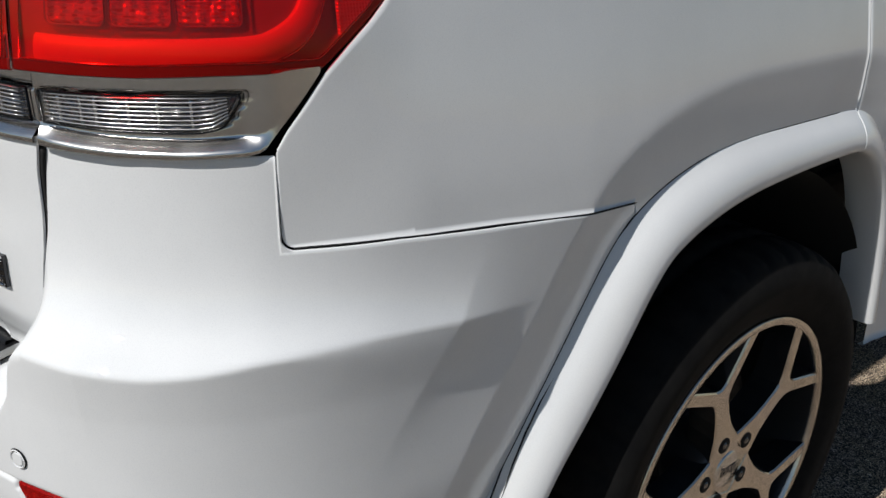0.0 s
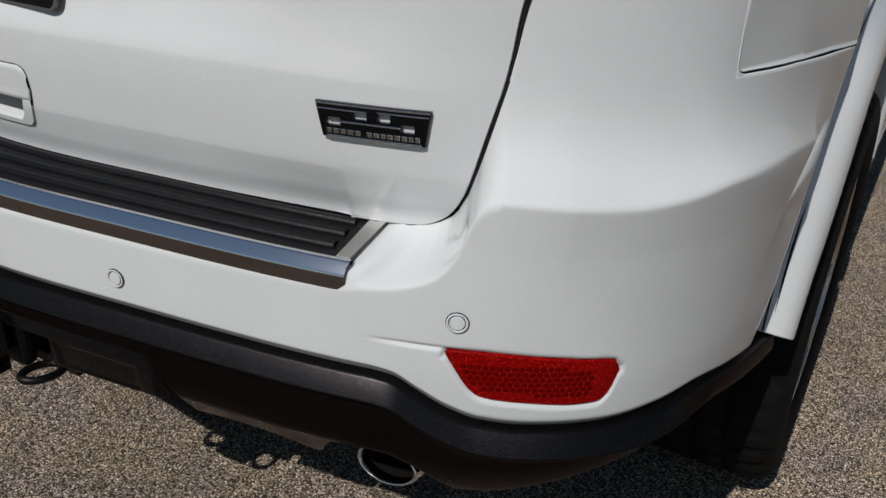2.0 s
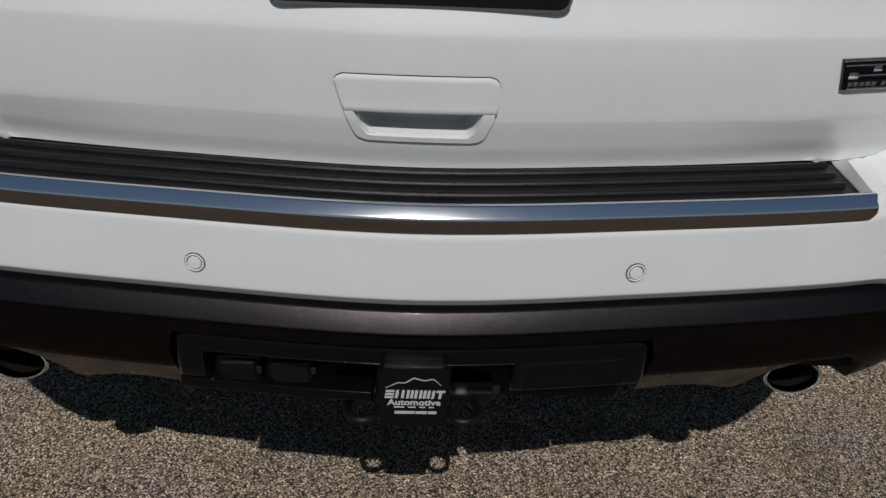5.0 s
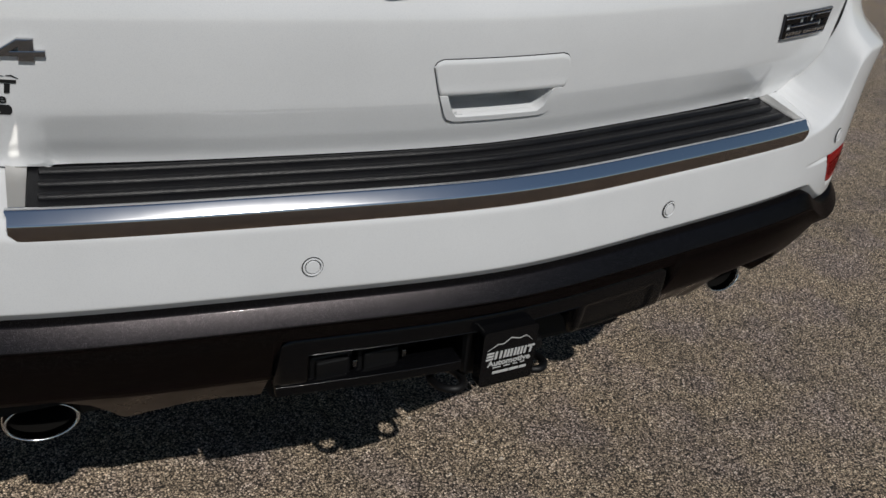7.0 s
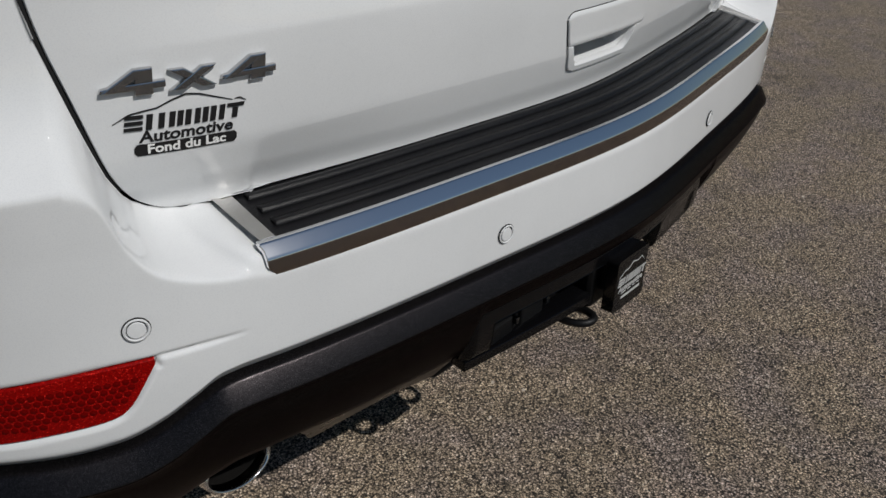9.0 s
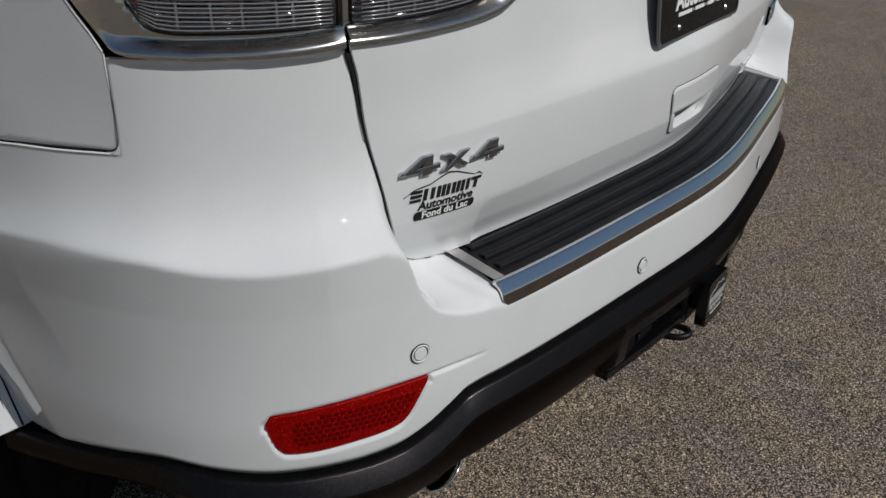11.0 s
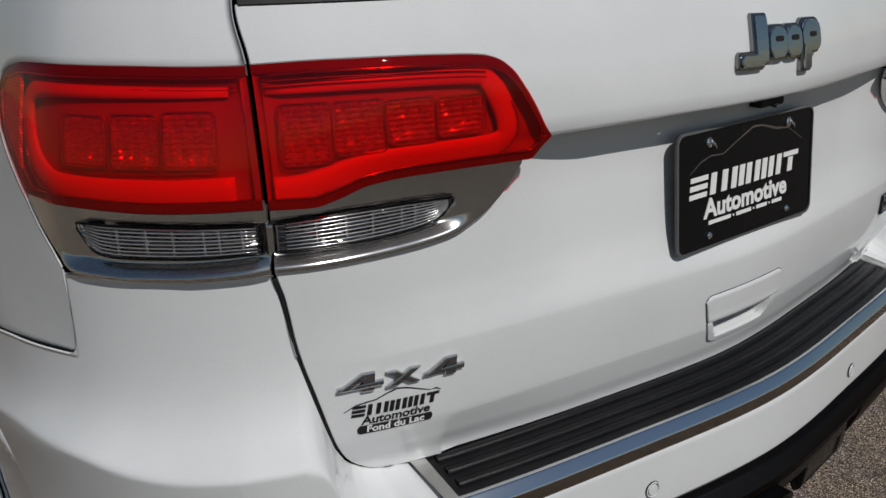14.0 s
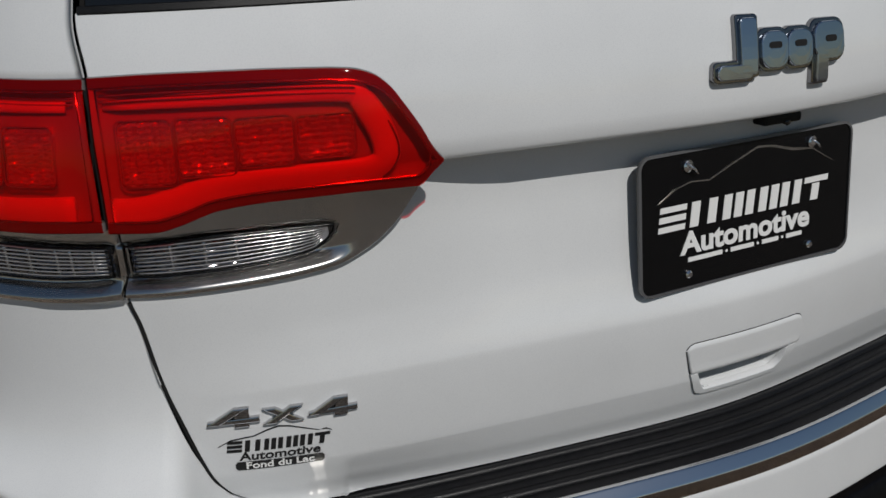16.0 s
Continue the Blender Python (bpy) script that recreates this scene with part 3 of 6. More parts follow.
def blocks(widths, height, depth, slant, gap):
    """Slanting blocks in a row, as (across, depth out, up), centred."""
    total = sum(widths) + gap * (len(widths) - 1); x = -total / 2; bm = bmesh.new()
    for w in widths:
        o = [(x + slant * -height / 2, -height / 2), (x + w + slant * -height / 2, -height / 2), (x + w + slant * height / 2, height / 2), (x + slant * height / 2, height / 2)]
        q = prism(o, 0, depth)
        me = bpy.data.meshes.new("q"); q.to_mesh(me); q.free(); bm.from_mesh(me); bpy.data.meshes.remove(me)
        x += w + gap
    return bm


def ribbon(points, widths, depth):
    """A flat band along (across, up) points, as (across, depth out, up)."""
    bm = bmesh.new(); rows = []
    n = len(points)
    for i, (a, b) in enumerate(points):
        p, q = points[max(i - 1, 0)], points[min(i + 1, n - 1)]
        dx, dy = q[0] - p[0], q[1] - p[1]; L = math.hypot(dx, dy)
        w = widths[i] / 2
        rows.append([bm.verts.new((a - dy / L * w, d, b + dx / L * w)) for d in (0, depth)] + [bm.verts.new((a + dy / L * w, d, b - dx / L * w)) for d in (depth, 0)])
    for r, s in zip(rows, rows[1:]):
        for k in range(4):
            bm.faces.new((r[k], s[k], s[(k + 1) % 4], r[(k + 1) % 4]))
    bm.faces.new(rows[0][::-1]); bm.faces.new(rows[-1])
    bmesh.ops.recalc_face_normals(bm, faces=bm.faces)
    return bm


def mark(height, width):
    """A row of slanting plain strokes that stands for a name mark, centred: one bmesh each."""
    out = []; h, k = height, width / 6.55; x = -width / 2
    def bar(a0, a1, b0, b1):
        out.append(prism([(x + a * k + .13 * b * h, b * h) for a, b in ((a0, b0), (a1, b0), (a1, b1), (a0, b1))], .0007, 0))
    for b0, b1 in ((-.5, -.27), (-.12, .12), (.27, .5)): bar(.06, 1.02, b0, b1)
    for a0 in (1.2, 1.85): bar(a0, a0 + .32, -.5, .5)
    for a0 in (2.42, 2.86, 3.30, 3.82, 4.26, 4.70): bar(a0, a0 + .31, -.5, .5)
    bar(5.2, 5.5, -.5, .5); bar(5.62, 6.6, .26, .5); bar(5.96, 6.27, -.5, .20)
    return out


# ---- ground ----
gv = [(x, y, 0) for x in (-400, -20, 20, 400) for y in (-400, -20, 20, 400)]
gf = [(i*4+j, (i+1)*4+j, (i+1)*4+j+1, i*4+j+1) for i in range(3) for j in range(3)]
tagged(link("ground", mesh_of(gv, gf, ASPHALT, False)), "worn grey-brown asphalt lot with pale stone chips", "asphalt ground", kind="structure")

# loose grit on the asphalt
random.seed(11)
GRIT = mat("grit", (.42, .36, .29), .9)
_c = ramp(GRIT, noise_node(GRIT, 30, 2).outputs[0], [(.35, (.10, .085, .07)), (.5, (.38, .32, .26)), (.7, (.70, .64, .55))])
nodes(GRIT)[1].new(_c.outputs[0], nodes(GRIT)[2].inputs["Base Color"])
V, F = [], []
for _ in range(1500):
    gx, gy, r = random.uniform(-2.6, 3.0), random.uniform(-1.4, 3.0), .0012 + .0032 * random.random() ** 2.5
    k, a0 = len(V), random.uniform(0, 6.28)
    V.append((gx, gy, r * random.uniform(.8, 1.3)))
    for h, s in ((.55, .75), (0, 1.0)):
        for m in range(5):
            a = a0 + m * 1.2566 + (.6 if h else 0); q = r * s * random.uniform(.7, 1.25)
            V.append((gx + q * math.cos(a), gy + q * math.sin(a), r * h - .0003))
    for m in range(5):
        n = (m + 1) % 5
        F += [(k, k + 1 + m, k + 1 + n), (k + 1 + m, k + 6 + m, k + 6 + n), (k + 1 + m, k + 6 + n, k + 1 + n)]
tagged(link("loose_grit", mesh_of(V, F, GRIT, False)), "loose pale stone grit scattered over the asphalt", "grit", kind="stuff")

# ---- the car ----
car = new("car")
tagged(car, "white sport utility vehicle with grey lower fascia, parked on asphalt", "car")

# tailgate outline
GATE_U = curve_of((.7310, .542), (.7325, .572), (.7345, .590), (.7395, .605), (.7485, .619), (.760, .628), (.7827, .640), (.812, .650), (.862, .665), (.894, .6745), (.925, .681), (.950, .6845), (.970, .688), (.985, .6925), (.996, .6945), (1.06, .6945), (1.137, .697), (1.19, .701), (1.239, .712), (1.45, .70), (1.62, .64))
GATE_TOP = 1.239


def in_poly(u, z, poly):
    inside = np.zeros(u.shape, bool)
    for (a, b), (c, d) in zip(poly, poly[1:] + poly[:1]):
        hit = ((b > z) != (d > z)) & (u < (c - a) * (z - b) / (d - b + 1e-12) + a)
        inside ^= hit
    return inside


HANDLE = [(-.097, .836), (-.086, .842), (.076, .842), (.088, .832), (.086, .800), (.073, .769), (.060, .7655), (-.062, .7665), (-.078, .776)]
zs = np.concatenate([np.linspace(.7312, .7400, 8), np.linspace(.7435, .782, 13), np.linspace(.785, .795, 11), np.linspace(.798, .80, 2), np.linspace(.806, .878, 14), np.linspace(.880, .892, 7), np.linspace(.898, 1.070, 28), np.linspace(1.074, 1.086, 7), np.linspace(1.0868, 1.101, 15), np.linspace(1.104, 1.113, 3), np.linspace(1.116, GATE_TOP, 18)])
ss = np.concatenate([np.linspace(-1, -.70, 64)[:-1], np.linspace(-.70, .70, 110), np.linspace(.70, 1, 64)[1:]])
GU = (ss[:, None] * (GATE_U(zs) - .0034)[None, :]); GZ = np.repeat(zs[None, :], len(ss), 0)
cu_, cz_ = (GU[1:, 1:] + GU[:-1, :-1]) / 2, (GZ[1:, 1:] + GZ[:-1, :-1]) / 2
LAMP_IN_TOP = curve_of((.388, 1.1005), (.396, 1.110), (.408, 1.132), (.421, 1.152), (.432, 1.168), (.447, 1.180), (.466, 1.1855), (.50, 1.188), (.56, 1.190), (.63, 1.1905), (.70, 1.189), (.73, 1.188))
LAMP_IN_BOT = curve_of((.388, 1.0985), (.398, 1.089), (.411, 1.0775), (.48, 1.0782), (.545, 1.0778), (.597, 1.0745), (.627, 1.0660), (.656, 1.0600), (.684, 1.0605), (.73, 1.062))
a_ = np.abs(cu_)
hole = (a_ > .41) & (cz_ < LAMP_IN_TOP(a_) - .008) & (cz_ > LAMP_IN_BOT(a_) + .006)
small = [(u * .93 - .0002, .804 + (z - .804) * .80) for u, z in HANDLE]
TRIM_IN = curve_of((.405, 1.071), (.43, 1.038), (.456, 1.0175), (.49, 1.0030), (.548, .9972), (.62, .9955), (.705, .9945))
hole |= (a_ > .43) & (cz_ < 1.09) & (cz_ > TRIM_IN(a_) + .007)
hole |= in_poly(cu_, cz_, small)
tailgate = panel("tailgate", car, WHITE, gate_s(), GU, GZ, keep=~hole, label="glossy white tailgate with a moulded crease")

# dark inner shell behind the gaps
zi = np.linspace(.66, 1.26, 14)
ui = np.linspace(-1.30, 1.30, 90)
DU, DZ = np.repeat(ui[:, None], 14, 1), np.repeat(zi[None, :], 90, 0)
link("inner_shell", mesh_of(*panel_data(place(DU, upper(DU, DZ) + .05, DZ), outward(DU), 0), GAP), car)

# rear window and pillars
wz = np.linspace(GATE_TOP + .004, 1.62, 20)
ws = np.linspace(-1, 1, 60)
WU = ws[:, None] * (GATE_U(wz) - .012)[None, :]
panel("rear_window", car, GLASS_DARK, gate_s(-.003), WU, np.repeat(wz[None, :], 60, 0), label="dark tinted rear window")
ts = np.linspace(GATE_TOP + .0005, GATE_TOP + .0055, 4)
TU = ws[:, None] * (GATE_U(ts) - .006)[None, :]
panel("window_seal", car, BLACK, gate_s(.0015), TU, np.repeat(ts[None, :], 60, 0))
rx, ry = np.linspace(-.66, .66, 18), np.linspace(.30, 2.95, 30)
RX, RY = np.meshgrid(rx, ry, indexing="ij")
RZ = 1.655 + .085 * (1 - (RX / .70) ** 2) * (1 - ((RY - 1.6) / 1.9) ** 4)
v, f = panel_data(np.stack([RX, RY, RZ], -1), np.array([0, 0, 1.0]), .05)
link("roof", mesh_of(v, f, WHITE), car)

# ---- rear bumper ----
UQ = .9355
Q_BOT = line_of((.90, .9040), (.965, .9038), (1.05, .9015), (1.172, .8930), (1.304, .8800), (1.414, .8705), (1.46, .868))
SEAM_Z = line_of(*[(u_of(y), z) for y, z in SEAM if y < 1.262])
U_BOT = u_of(.488)
U_J = u_of(.720)


def bumper_top(u):
    return np.where(u < .524, .704, np.where(u < .679, np.maximum(GATE_CUT(u - .002), .704), Q_BOT(np.maximum(u, .90)) - .0022))


def bumper_low(u):
    s = SEAM_Z(u - .012)
    return np.where(u > U_BOT + .012, np.maximum(s, .5), ZV(u) - .006)


def half_bumper(sgn):
    segs = [np.linspace(.5239, .5241, 2), np.linspace(.5241, .679, 64), np.linspace(.679, UQ, 100), np.linspace(UQ, U_BOT + .012, 70), np.linspace(U_BOT + .012, U_J + .008, 60)]
    sets = []
    for k, us in enumerate(segs):
        if k == 0: continue
        U, Z = columns(us, bumper_low, bumper_top, 110)
        sets.append(panel_data(bump_s()(U * sgn, Z), outward(U * sgn), .0018, sides="o" if k in (1, 3, 4) else ""))
    t = np.linspace(.904 - .0022, .9905, 16); w = np.linspace(0, 1, 100)
    lo = np.array([np.interp(z, [.90, .925, .95, .97, .985, .9905], [.679, .6838, .687, .6905, .6945, .6965]) for z in t])
    U = lo[None, :] + (UQ - lo)[None, :] * w[:, None]; Z = np.repeat(t[None, :], 100, 0)
    U[:, 0] = segs[2]
    rc = .0145; uf = UQ + rc * (1 - np.cos(np.linspace(0, math.pi / 2, 10)))
    Uf, Zf = columns(uf, lambda u: Q_BOT(u) - .0022, lambda u: Q_BOT(u) - .0021 + rc - np.sqrt(np.maximum(rc ** 2 - (rc - (u - UQ)) ** 2, 0)), 6)
    sets.append(panel_data(bump_s()(Uf * sgn, Zf), outward(Uf * sgn), .0018, sides="o"))
    sets.append(panel_data(bump_s()(U * sgn, Z), outward(U * sgn), .0018, sides="lou"))
    return sets


us = np.linspace(-.5241, .5241, 121)
U, Z = columns(us, lambda u: ZV(np.abs(u)) - .006, lambda u: u * 0 + .704, 64)
v, f = join_data([panel_data(bump_s()(U, Z), outward(U), 0)] + half_bumper(1) + half_bumper(-1))
bumper = link("rear_bumper", mesh_of(v, f, WHITE, weld=.0004), car, "glossy white rear bumper with a creased shelf")

# chrome-edged step on the bumper
pu = np.linspace(-.502, .502, 130)
po = np.linspace(.018, .112, 16)
PU_, PO_ = np.meshgrid(pu, po, indexing="ij")
PU_ = PU_ * (.5125 + (PO_ - .018) * .105) / .502
PZ_ = .7165 + (PO_ - .018) * .17
step = link("step_pad", mesh_of(*panel_data(place(PU_, PO_, PZ_), np.array([0, 0, 1.0]), .006), RUBBER), car, "ribbed black rubber step pad")
for o in (.036, .058, .080):
    e = .503 + (o - .036) * .10
    ru = np.linspace(-e, e, 110); sec = [(-.0040, -.001), (-.0030, .0036), (.004, .0030), (.015, -.001)]
    RU, K = np.meshgrid(ru, np.arange(4), indexing="ij")
    so = np.array([s[0] for s in sec])[K]; sz = np.array([s[1] for s in sec])[K]
    v, f = panel_data(place(RU, o + so, .7165 + (o - .018) * .17 + sz + .0008), np.array([0, 0, 1.0]), .002)
    link("rib", mesh_of(v, f, RUBBER), step)
cs = [(.0185, .7150), (.0178, .7189), (.0168, .7195), (.0128, .7193), (.0116, .7188), (.0104, .7176), (.0066, .7133), (.0030, .7092), (.0019, .7078), (.0012, .7064), (.0010, .7050), (.0010, .7000), (.0012, .6930), (.0016, .6905), (.0026, .6890), (.006, .686)]
cu1 = np.linspace(-.5285, .5285, 150)
CU, K = np.meshgrid(cu1, np.arange(len(cs)), indexing="ij")
fade = np.clip((.5285 - np.abs(CU)) / .008, 0, 1) ** .5
CU = CU * np.where(np.array([c[0] for c in cs])[K] > .010, 1.0045, 1.0)
co = np.array([c[0] for c in cs])[K]; cz = np.array([c[1] for c in cs])[K]
cz = np.where(cz < .7000, .700 + (cz - .700) * (.20 + .80 * fade), cz)
v, f = panel_data(place(CU, co, cz), np.array([0, -1.0, .5]), .004)
# the strip's lower face takes the chrome with the reflection painted in
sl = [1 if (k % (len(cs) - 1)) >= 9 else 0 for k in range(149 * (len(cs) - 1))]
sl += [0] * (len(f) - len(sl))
trim = link("chrome_strip", mesh_of(v, f, [CHROME, GROUND_REFLECTION], True, sl), bumper, "polished chrome strip on the bumper's edge")
for sgn in (-1, 1):
    e0 = np.linspace(.5035, .5335, 8); eo = np.linspace(.0172, .112, 20)
    EU, EO = np.meshgrid(e0, eo, indexing="ij")
    EU = (.5135 + (EO - .018) * .105) + (EU - .5035) / .03 * (.0150 + (EO - .018) * .095)
    v, f = panel_data(place(EU * sgn, EO, .7198 + (EO - .018) * .155 + .0020 * np.clip((EU - .530) / .010, 0, 1)), np.array([0, 0, 1.0]), .005)
    link("step_end", mesh_of(v, f, SATIN), bumper, "satin metal end plate of the step")

# parking sensors
for u, z in ((.2445, .6395), (-.2430, .6395), (.6440, .6755), (-.6440, .6755)):
    rings = [(r * .88, h) for r, h in ((.00002, .0006), (.0082, .0004), (.0087, -.0004), (.0089, -.0024), (.0098, -.0024), (.0100, .0), (.0110, .0006), (.0124, .0), (.0126, -.0012), (.0133, -.0012))]
    V, F = [], []
    for k in range(28):
        c = 2 * math.pi * k / 28
        for r, h in rings:
            V.append(body(np.array(u + r * math.cos(c)), np.array(z + r * math.sin(c)), .0022 + h, True))
    m = len(rings)
    sl = []
    for k in range(28):
        for j in range(m - 1):
            a, b = k * m + j, ((k + 1) % 28) * m + j
            F.append((a, a + 1, b + 1, b)); sl.append(1 if j in (2, 3, 7, 8) else 0)
    link("parking_sensor", mesh_of(V, F, [WHITE, GAP], False, sl), bumper, "round white parking sensor with a dark ring")

# red reflectors
for sgn in (1, -1):
    us = np.linspace(.634, .811, 40)
    U, Z = columns(us, lambda u: R_LOW(u) - .0018, lambda u: R_TOP(u) + .0018, 14)
    panel("reflector_recess", bumper, GAP, bump_s(.0008), U * sgn, Z, lip=.0)
    U, Z = columns(us, R_LOW, R_TOP, 14)
    P = bump_s(.0045)(U * sgn, Z)
    rf = link("reflector", mesh_of(*panel_data(P, outward(U * sgn), .005, bead=.0025), REFLEX), bumper, "red honeycomb rear reflector")
    HEXW = .0072
    hv, hf = [], []
    for i in range(20):
        for j in range(7):
            u0, z0 = .652 + (i + .5 * (j % 2)) * HEXW, .588 + j * HEXW * .87
            if R_LOW(np.array(u0)) + .010 < z0 < R_TOP(np.array(u0)) - .009 and u0 < .784:
                b0 = len(hv); ring = [body(np.array((u0 + .0033 * math.cos(a)) * sgn), np.array(z0 + .0033 * math.sin(a)), .0046, True) for a in np.arange(6) * math.pi / 3 + math.pi / 6]
                hv.extend(ring); hv.append(body(np.array(u0 * sgn), np.array(z0), .0054, True))
                hf.extend([(b0 + k, b0 + (k + 1) % 6, b0 + 6) for k in range(6)] if sgn > 0 else [(b0 + (k + 1) % 6, b0 + k, b0 + 6) for k in range(6)])
    tagged(link("honeycomb", mesh_of(hv, hf, REFLEX_DARK, False), bumper), kind="stuff")

# grey lower fascia
ZB = line_of((0, .552), (.284, .552), (.286, .484), (.44, .485), (.47, .488), (.52, .489), (.572, .486), (.600, .466), (.624, .432), (.646, .402), (.70, .412), (.78, .452), (.85, .484), (.91, .502), (1.0, .490), (1.14, .476), (1.19, .470))


def tuck(z):
    return 2.2 * np.clip(.55 - z, 0, 1) ** 2 + .28 * np.clip(.555 - z, 0, 1)


def fascia(us, sgn=1):
    us = np.asarray(us); a = np.abs(us); top, bot = ZV(a), ZB(a)
    side = np.clip((a - .86) / .12, 0, 1)
    rows = [(top + .001, .012 + 0 * a), (top - .0005, -.0015 + .002 * side), (top - .0018, -.0045 + .003 * side), (top - .003, -.0055 + .004 * side), (top - .012, -.0115 + .008 * side), (top - .0215, -.0178 + .014 * side), (top - .0230, -.0186 + .015 * side), (top - .0242, -.0184 + .015 * side), (top - .0254, -.0172 + .0145 * side), (top - .028, -.0150 + .0135 * side)]
    z0 = top - .028
    for k in range(1, 11):
        z = z0 + (bot - z0) * k / 10
        rows.append((z, -.0148 + .0135 * side + .9 * tuck(z) + .004 * k / 10))
    rows.append((bot - .001, .010 + tuck(bot))); rows.append((bot + .004, .05 + tuck(bot)))
    Z = np.stack([r[0] for r in rows], 1); O = np.stack([r[1] for r in rows], 1)
    return place(np.repeat(us[:, None], Z.shape[1], 1) * sgn, O + BLOW(np.clip(Z, .57, .6)), Z)


us = np.concatenate([np.linspace(0, .2849, 34), np.linspace(.2851, .2859, 2), np.linspace(.287, .64, 60), np.linspace(.645, 1.185, 64)])
us = np.concatenate([-us[::-1], us[1:]])
P = fascia(us)
v, f = panel_data(P, outward(np.repeat(us[:, None], P.shape[1], 1)), .02, sides="lu")
link("lower_fascia", mesh_of(v, f, GRANITE), bumper, "sparkling dark grey metallic lower fascia")
# black insert round the hitch
def surround(u0, u1, lo, hi, n, m, sides):
    """A piece of the glossy frame: edges rolled back, the cover's field sunk in."""
    U, Z = columns(np.linspace(u0, u1, n), lo, hi, m)
    top = .5515 - .022 * (1 - np.sqrt(1 - np.clip((np.abs(U) - .261) / .0232, 0, 1) ** 2))
    e = np.minimum(np.minimum(top - Z, .284 - np.abs(U)), Z - .472)
    roll = .012 * np.clip(1 - e / .012, 0, 1) ** 2
    f = np.minimum(np.minimum(U - .126, .252 - U), np.minimum(Z - .481, .522 - Z))
    sunk = .003 * np.clip(f / .004, 0, 1)
    return panel_data(place(U, .0015 + 2.0 * np.clip(.535 - Z, 0, 1) ** 2 + roll + sunk, Z), outward(U), .03, sides=sides)


TOP_BAR = lambda u: .5515 - .022 * (1 - np.sqrt(1 - np.clip((np.abs(u) - .261) / .0232, 0, 1) ** 2))
sets = [surround(-.284, -.246, lambda u: .522 + 0 * u, TOP_BAR, 14, 14, "lo"),
        surround(-.246, .118, lambda u: .522 + 0 * u, TOP_BAR, 60, 14, "bo"),
        surround(.118, .284, lambda u: .522 + 0 * u, TOP_BAR, 60, 14, "uo"),
        surround(.118, .284, lambda u: .474 + 0 * u, lambda u: .522 + 0 * u, 60, 20, "lub"),
        surround(-.284, -.246, lambda u: .474 + 0 * u, lambda u: .522 + 0 * u, 14, 14, "lub")]
insert = link("hitch_surround", mesh_of(*join_data(sets), GLOSS_BLACK, weld=.0004), car, "black plastic surround of the hitch opening")
U, Z = columns(np.linspace(-.28, -.05, 24), lambda u: .462 + 0 * u, lambda u: .474 + 0 * u, 4)
link("lower_bar", mesh_of(*panel_data(place(U, .012 + 0 * Z, Z), outward(U), .03), GLOSS_BLACK), insert)
bm = bmesh.new(); box(bm, -.27, .27, .072, .30, .408, .468, .012)
part("under_tray", bm, GAP, bumper)
bm = bmesh.new(); box(bm, -.62, .62, .115, .19, .44, .60)
part("bumper_beam", bm, GAP, bumper)

# trailer sockets
for x0, x1 in ((-.236, -.182), (-.176, -.118)):
    bm = bmesh.new(); box(bm, x0, x1, .022, .07, .463, .503, .004)
    sock = part("trailer_socket", bm, BLACK, car, "black trailer wiring socket with a flap")
    bm = bmesh.new(); box(bm, x0 + .006, x1 - .006, .016, .024, .468, .498, .003)
    part("flap", bm, BLACK, sock)
    bm = bmesh.new(); box(bm, x1 - .004, x1 + .002, .012, .024, .484, .494, .001)
    part("hinge", bm, DARK_CHROME, sock)

# tow hitch
hitch = new("tow_hitch"); hitch.parent = car; hitch["label"] = "black receiver hitch with two safety loops"
bm = bmesh.new(); box(bm, -.036, .036, -.006, .30, .452, .522, .006)
part("receiver", bm, BLACK, hitch)
bm = bmesh.new(); box(bm, -.044, .044, -.006, .018, .445, .529, .008)
part("collar", bm, BLACK, hitch)
bm = bmesh.new(); box(bm, -.10, .10, .03, .075, .432, .450, .003)
part("cross_plate", bm, BLACK, hitch)
for sx in (-.060, .060):
    pts = [(sx + .019 * math.cos(a), .006 + .028 * math.sin(a), .440 - .004 * math.sin(a)) for a in np.linspace(0, 2 * math.pi, 32, endpoint=False)]
    v, f = tube(pts, .0056, 10, True)
    link("safety_loop", mesh_of(v, f, BLACK), hitch)
    pts = [(sx * 1.0, .028 + .02 * k, .442 + .003 * k) for k in range(4)]
    v, f = tube(pts, .016, 10, flat=.5)
    link("loop_mount", mesh_of(v, f, BLACK), hitch)
cover = prism(rounded(-.0385, .0385, .450, .530, .005), -.0375, -.020, .002)
cover = part("hitch_cover", cover, PLATE_BLACK, hitch, "square black hitch cover with white lettering")
bm = bmesh.new(); box(bm, -.022, .022, -.0205, .02, .468, .512, .003)
part("shank", bm, BLACK, hitch)


hy = -.0376
for q in mark(.0110, .068):
    part("name_stroke", flat_place(q, .001, hy, .4950), WORN_WHITE, hitch)
part("lettering", flat_place(letters("Automotive", .0112, .0005, .0003, 0, 1.12), .001, hy, .4832), WORN_WHITE, hitch, "white word Automotive")
part("lettering", flat_place(blocks([.012, .009, .007, .006], .0014, .0005, 0, .004), .001, hy, .4768), WORN_WHITE, hitch)
part("lettering", flat_place(blocks([.023, .013, .010], .0036, .0005, 0, .0012), .003, hy, .4693), WORN_WHITE, hitch)
part("ridge_line", flat_place(ribbon([(-.032, .5035), (-.018, .511), (-.010, .5105), (.000, .5175), (.012, .514), (.022, .5165), (.031, .508)], [.0004, .001, .0011, .0013, .0012, .001, .0004], .0005), 0, hy, 0), WORN_WHITE, hitch)

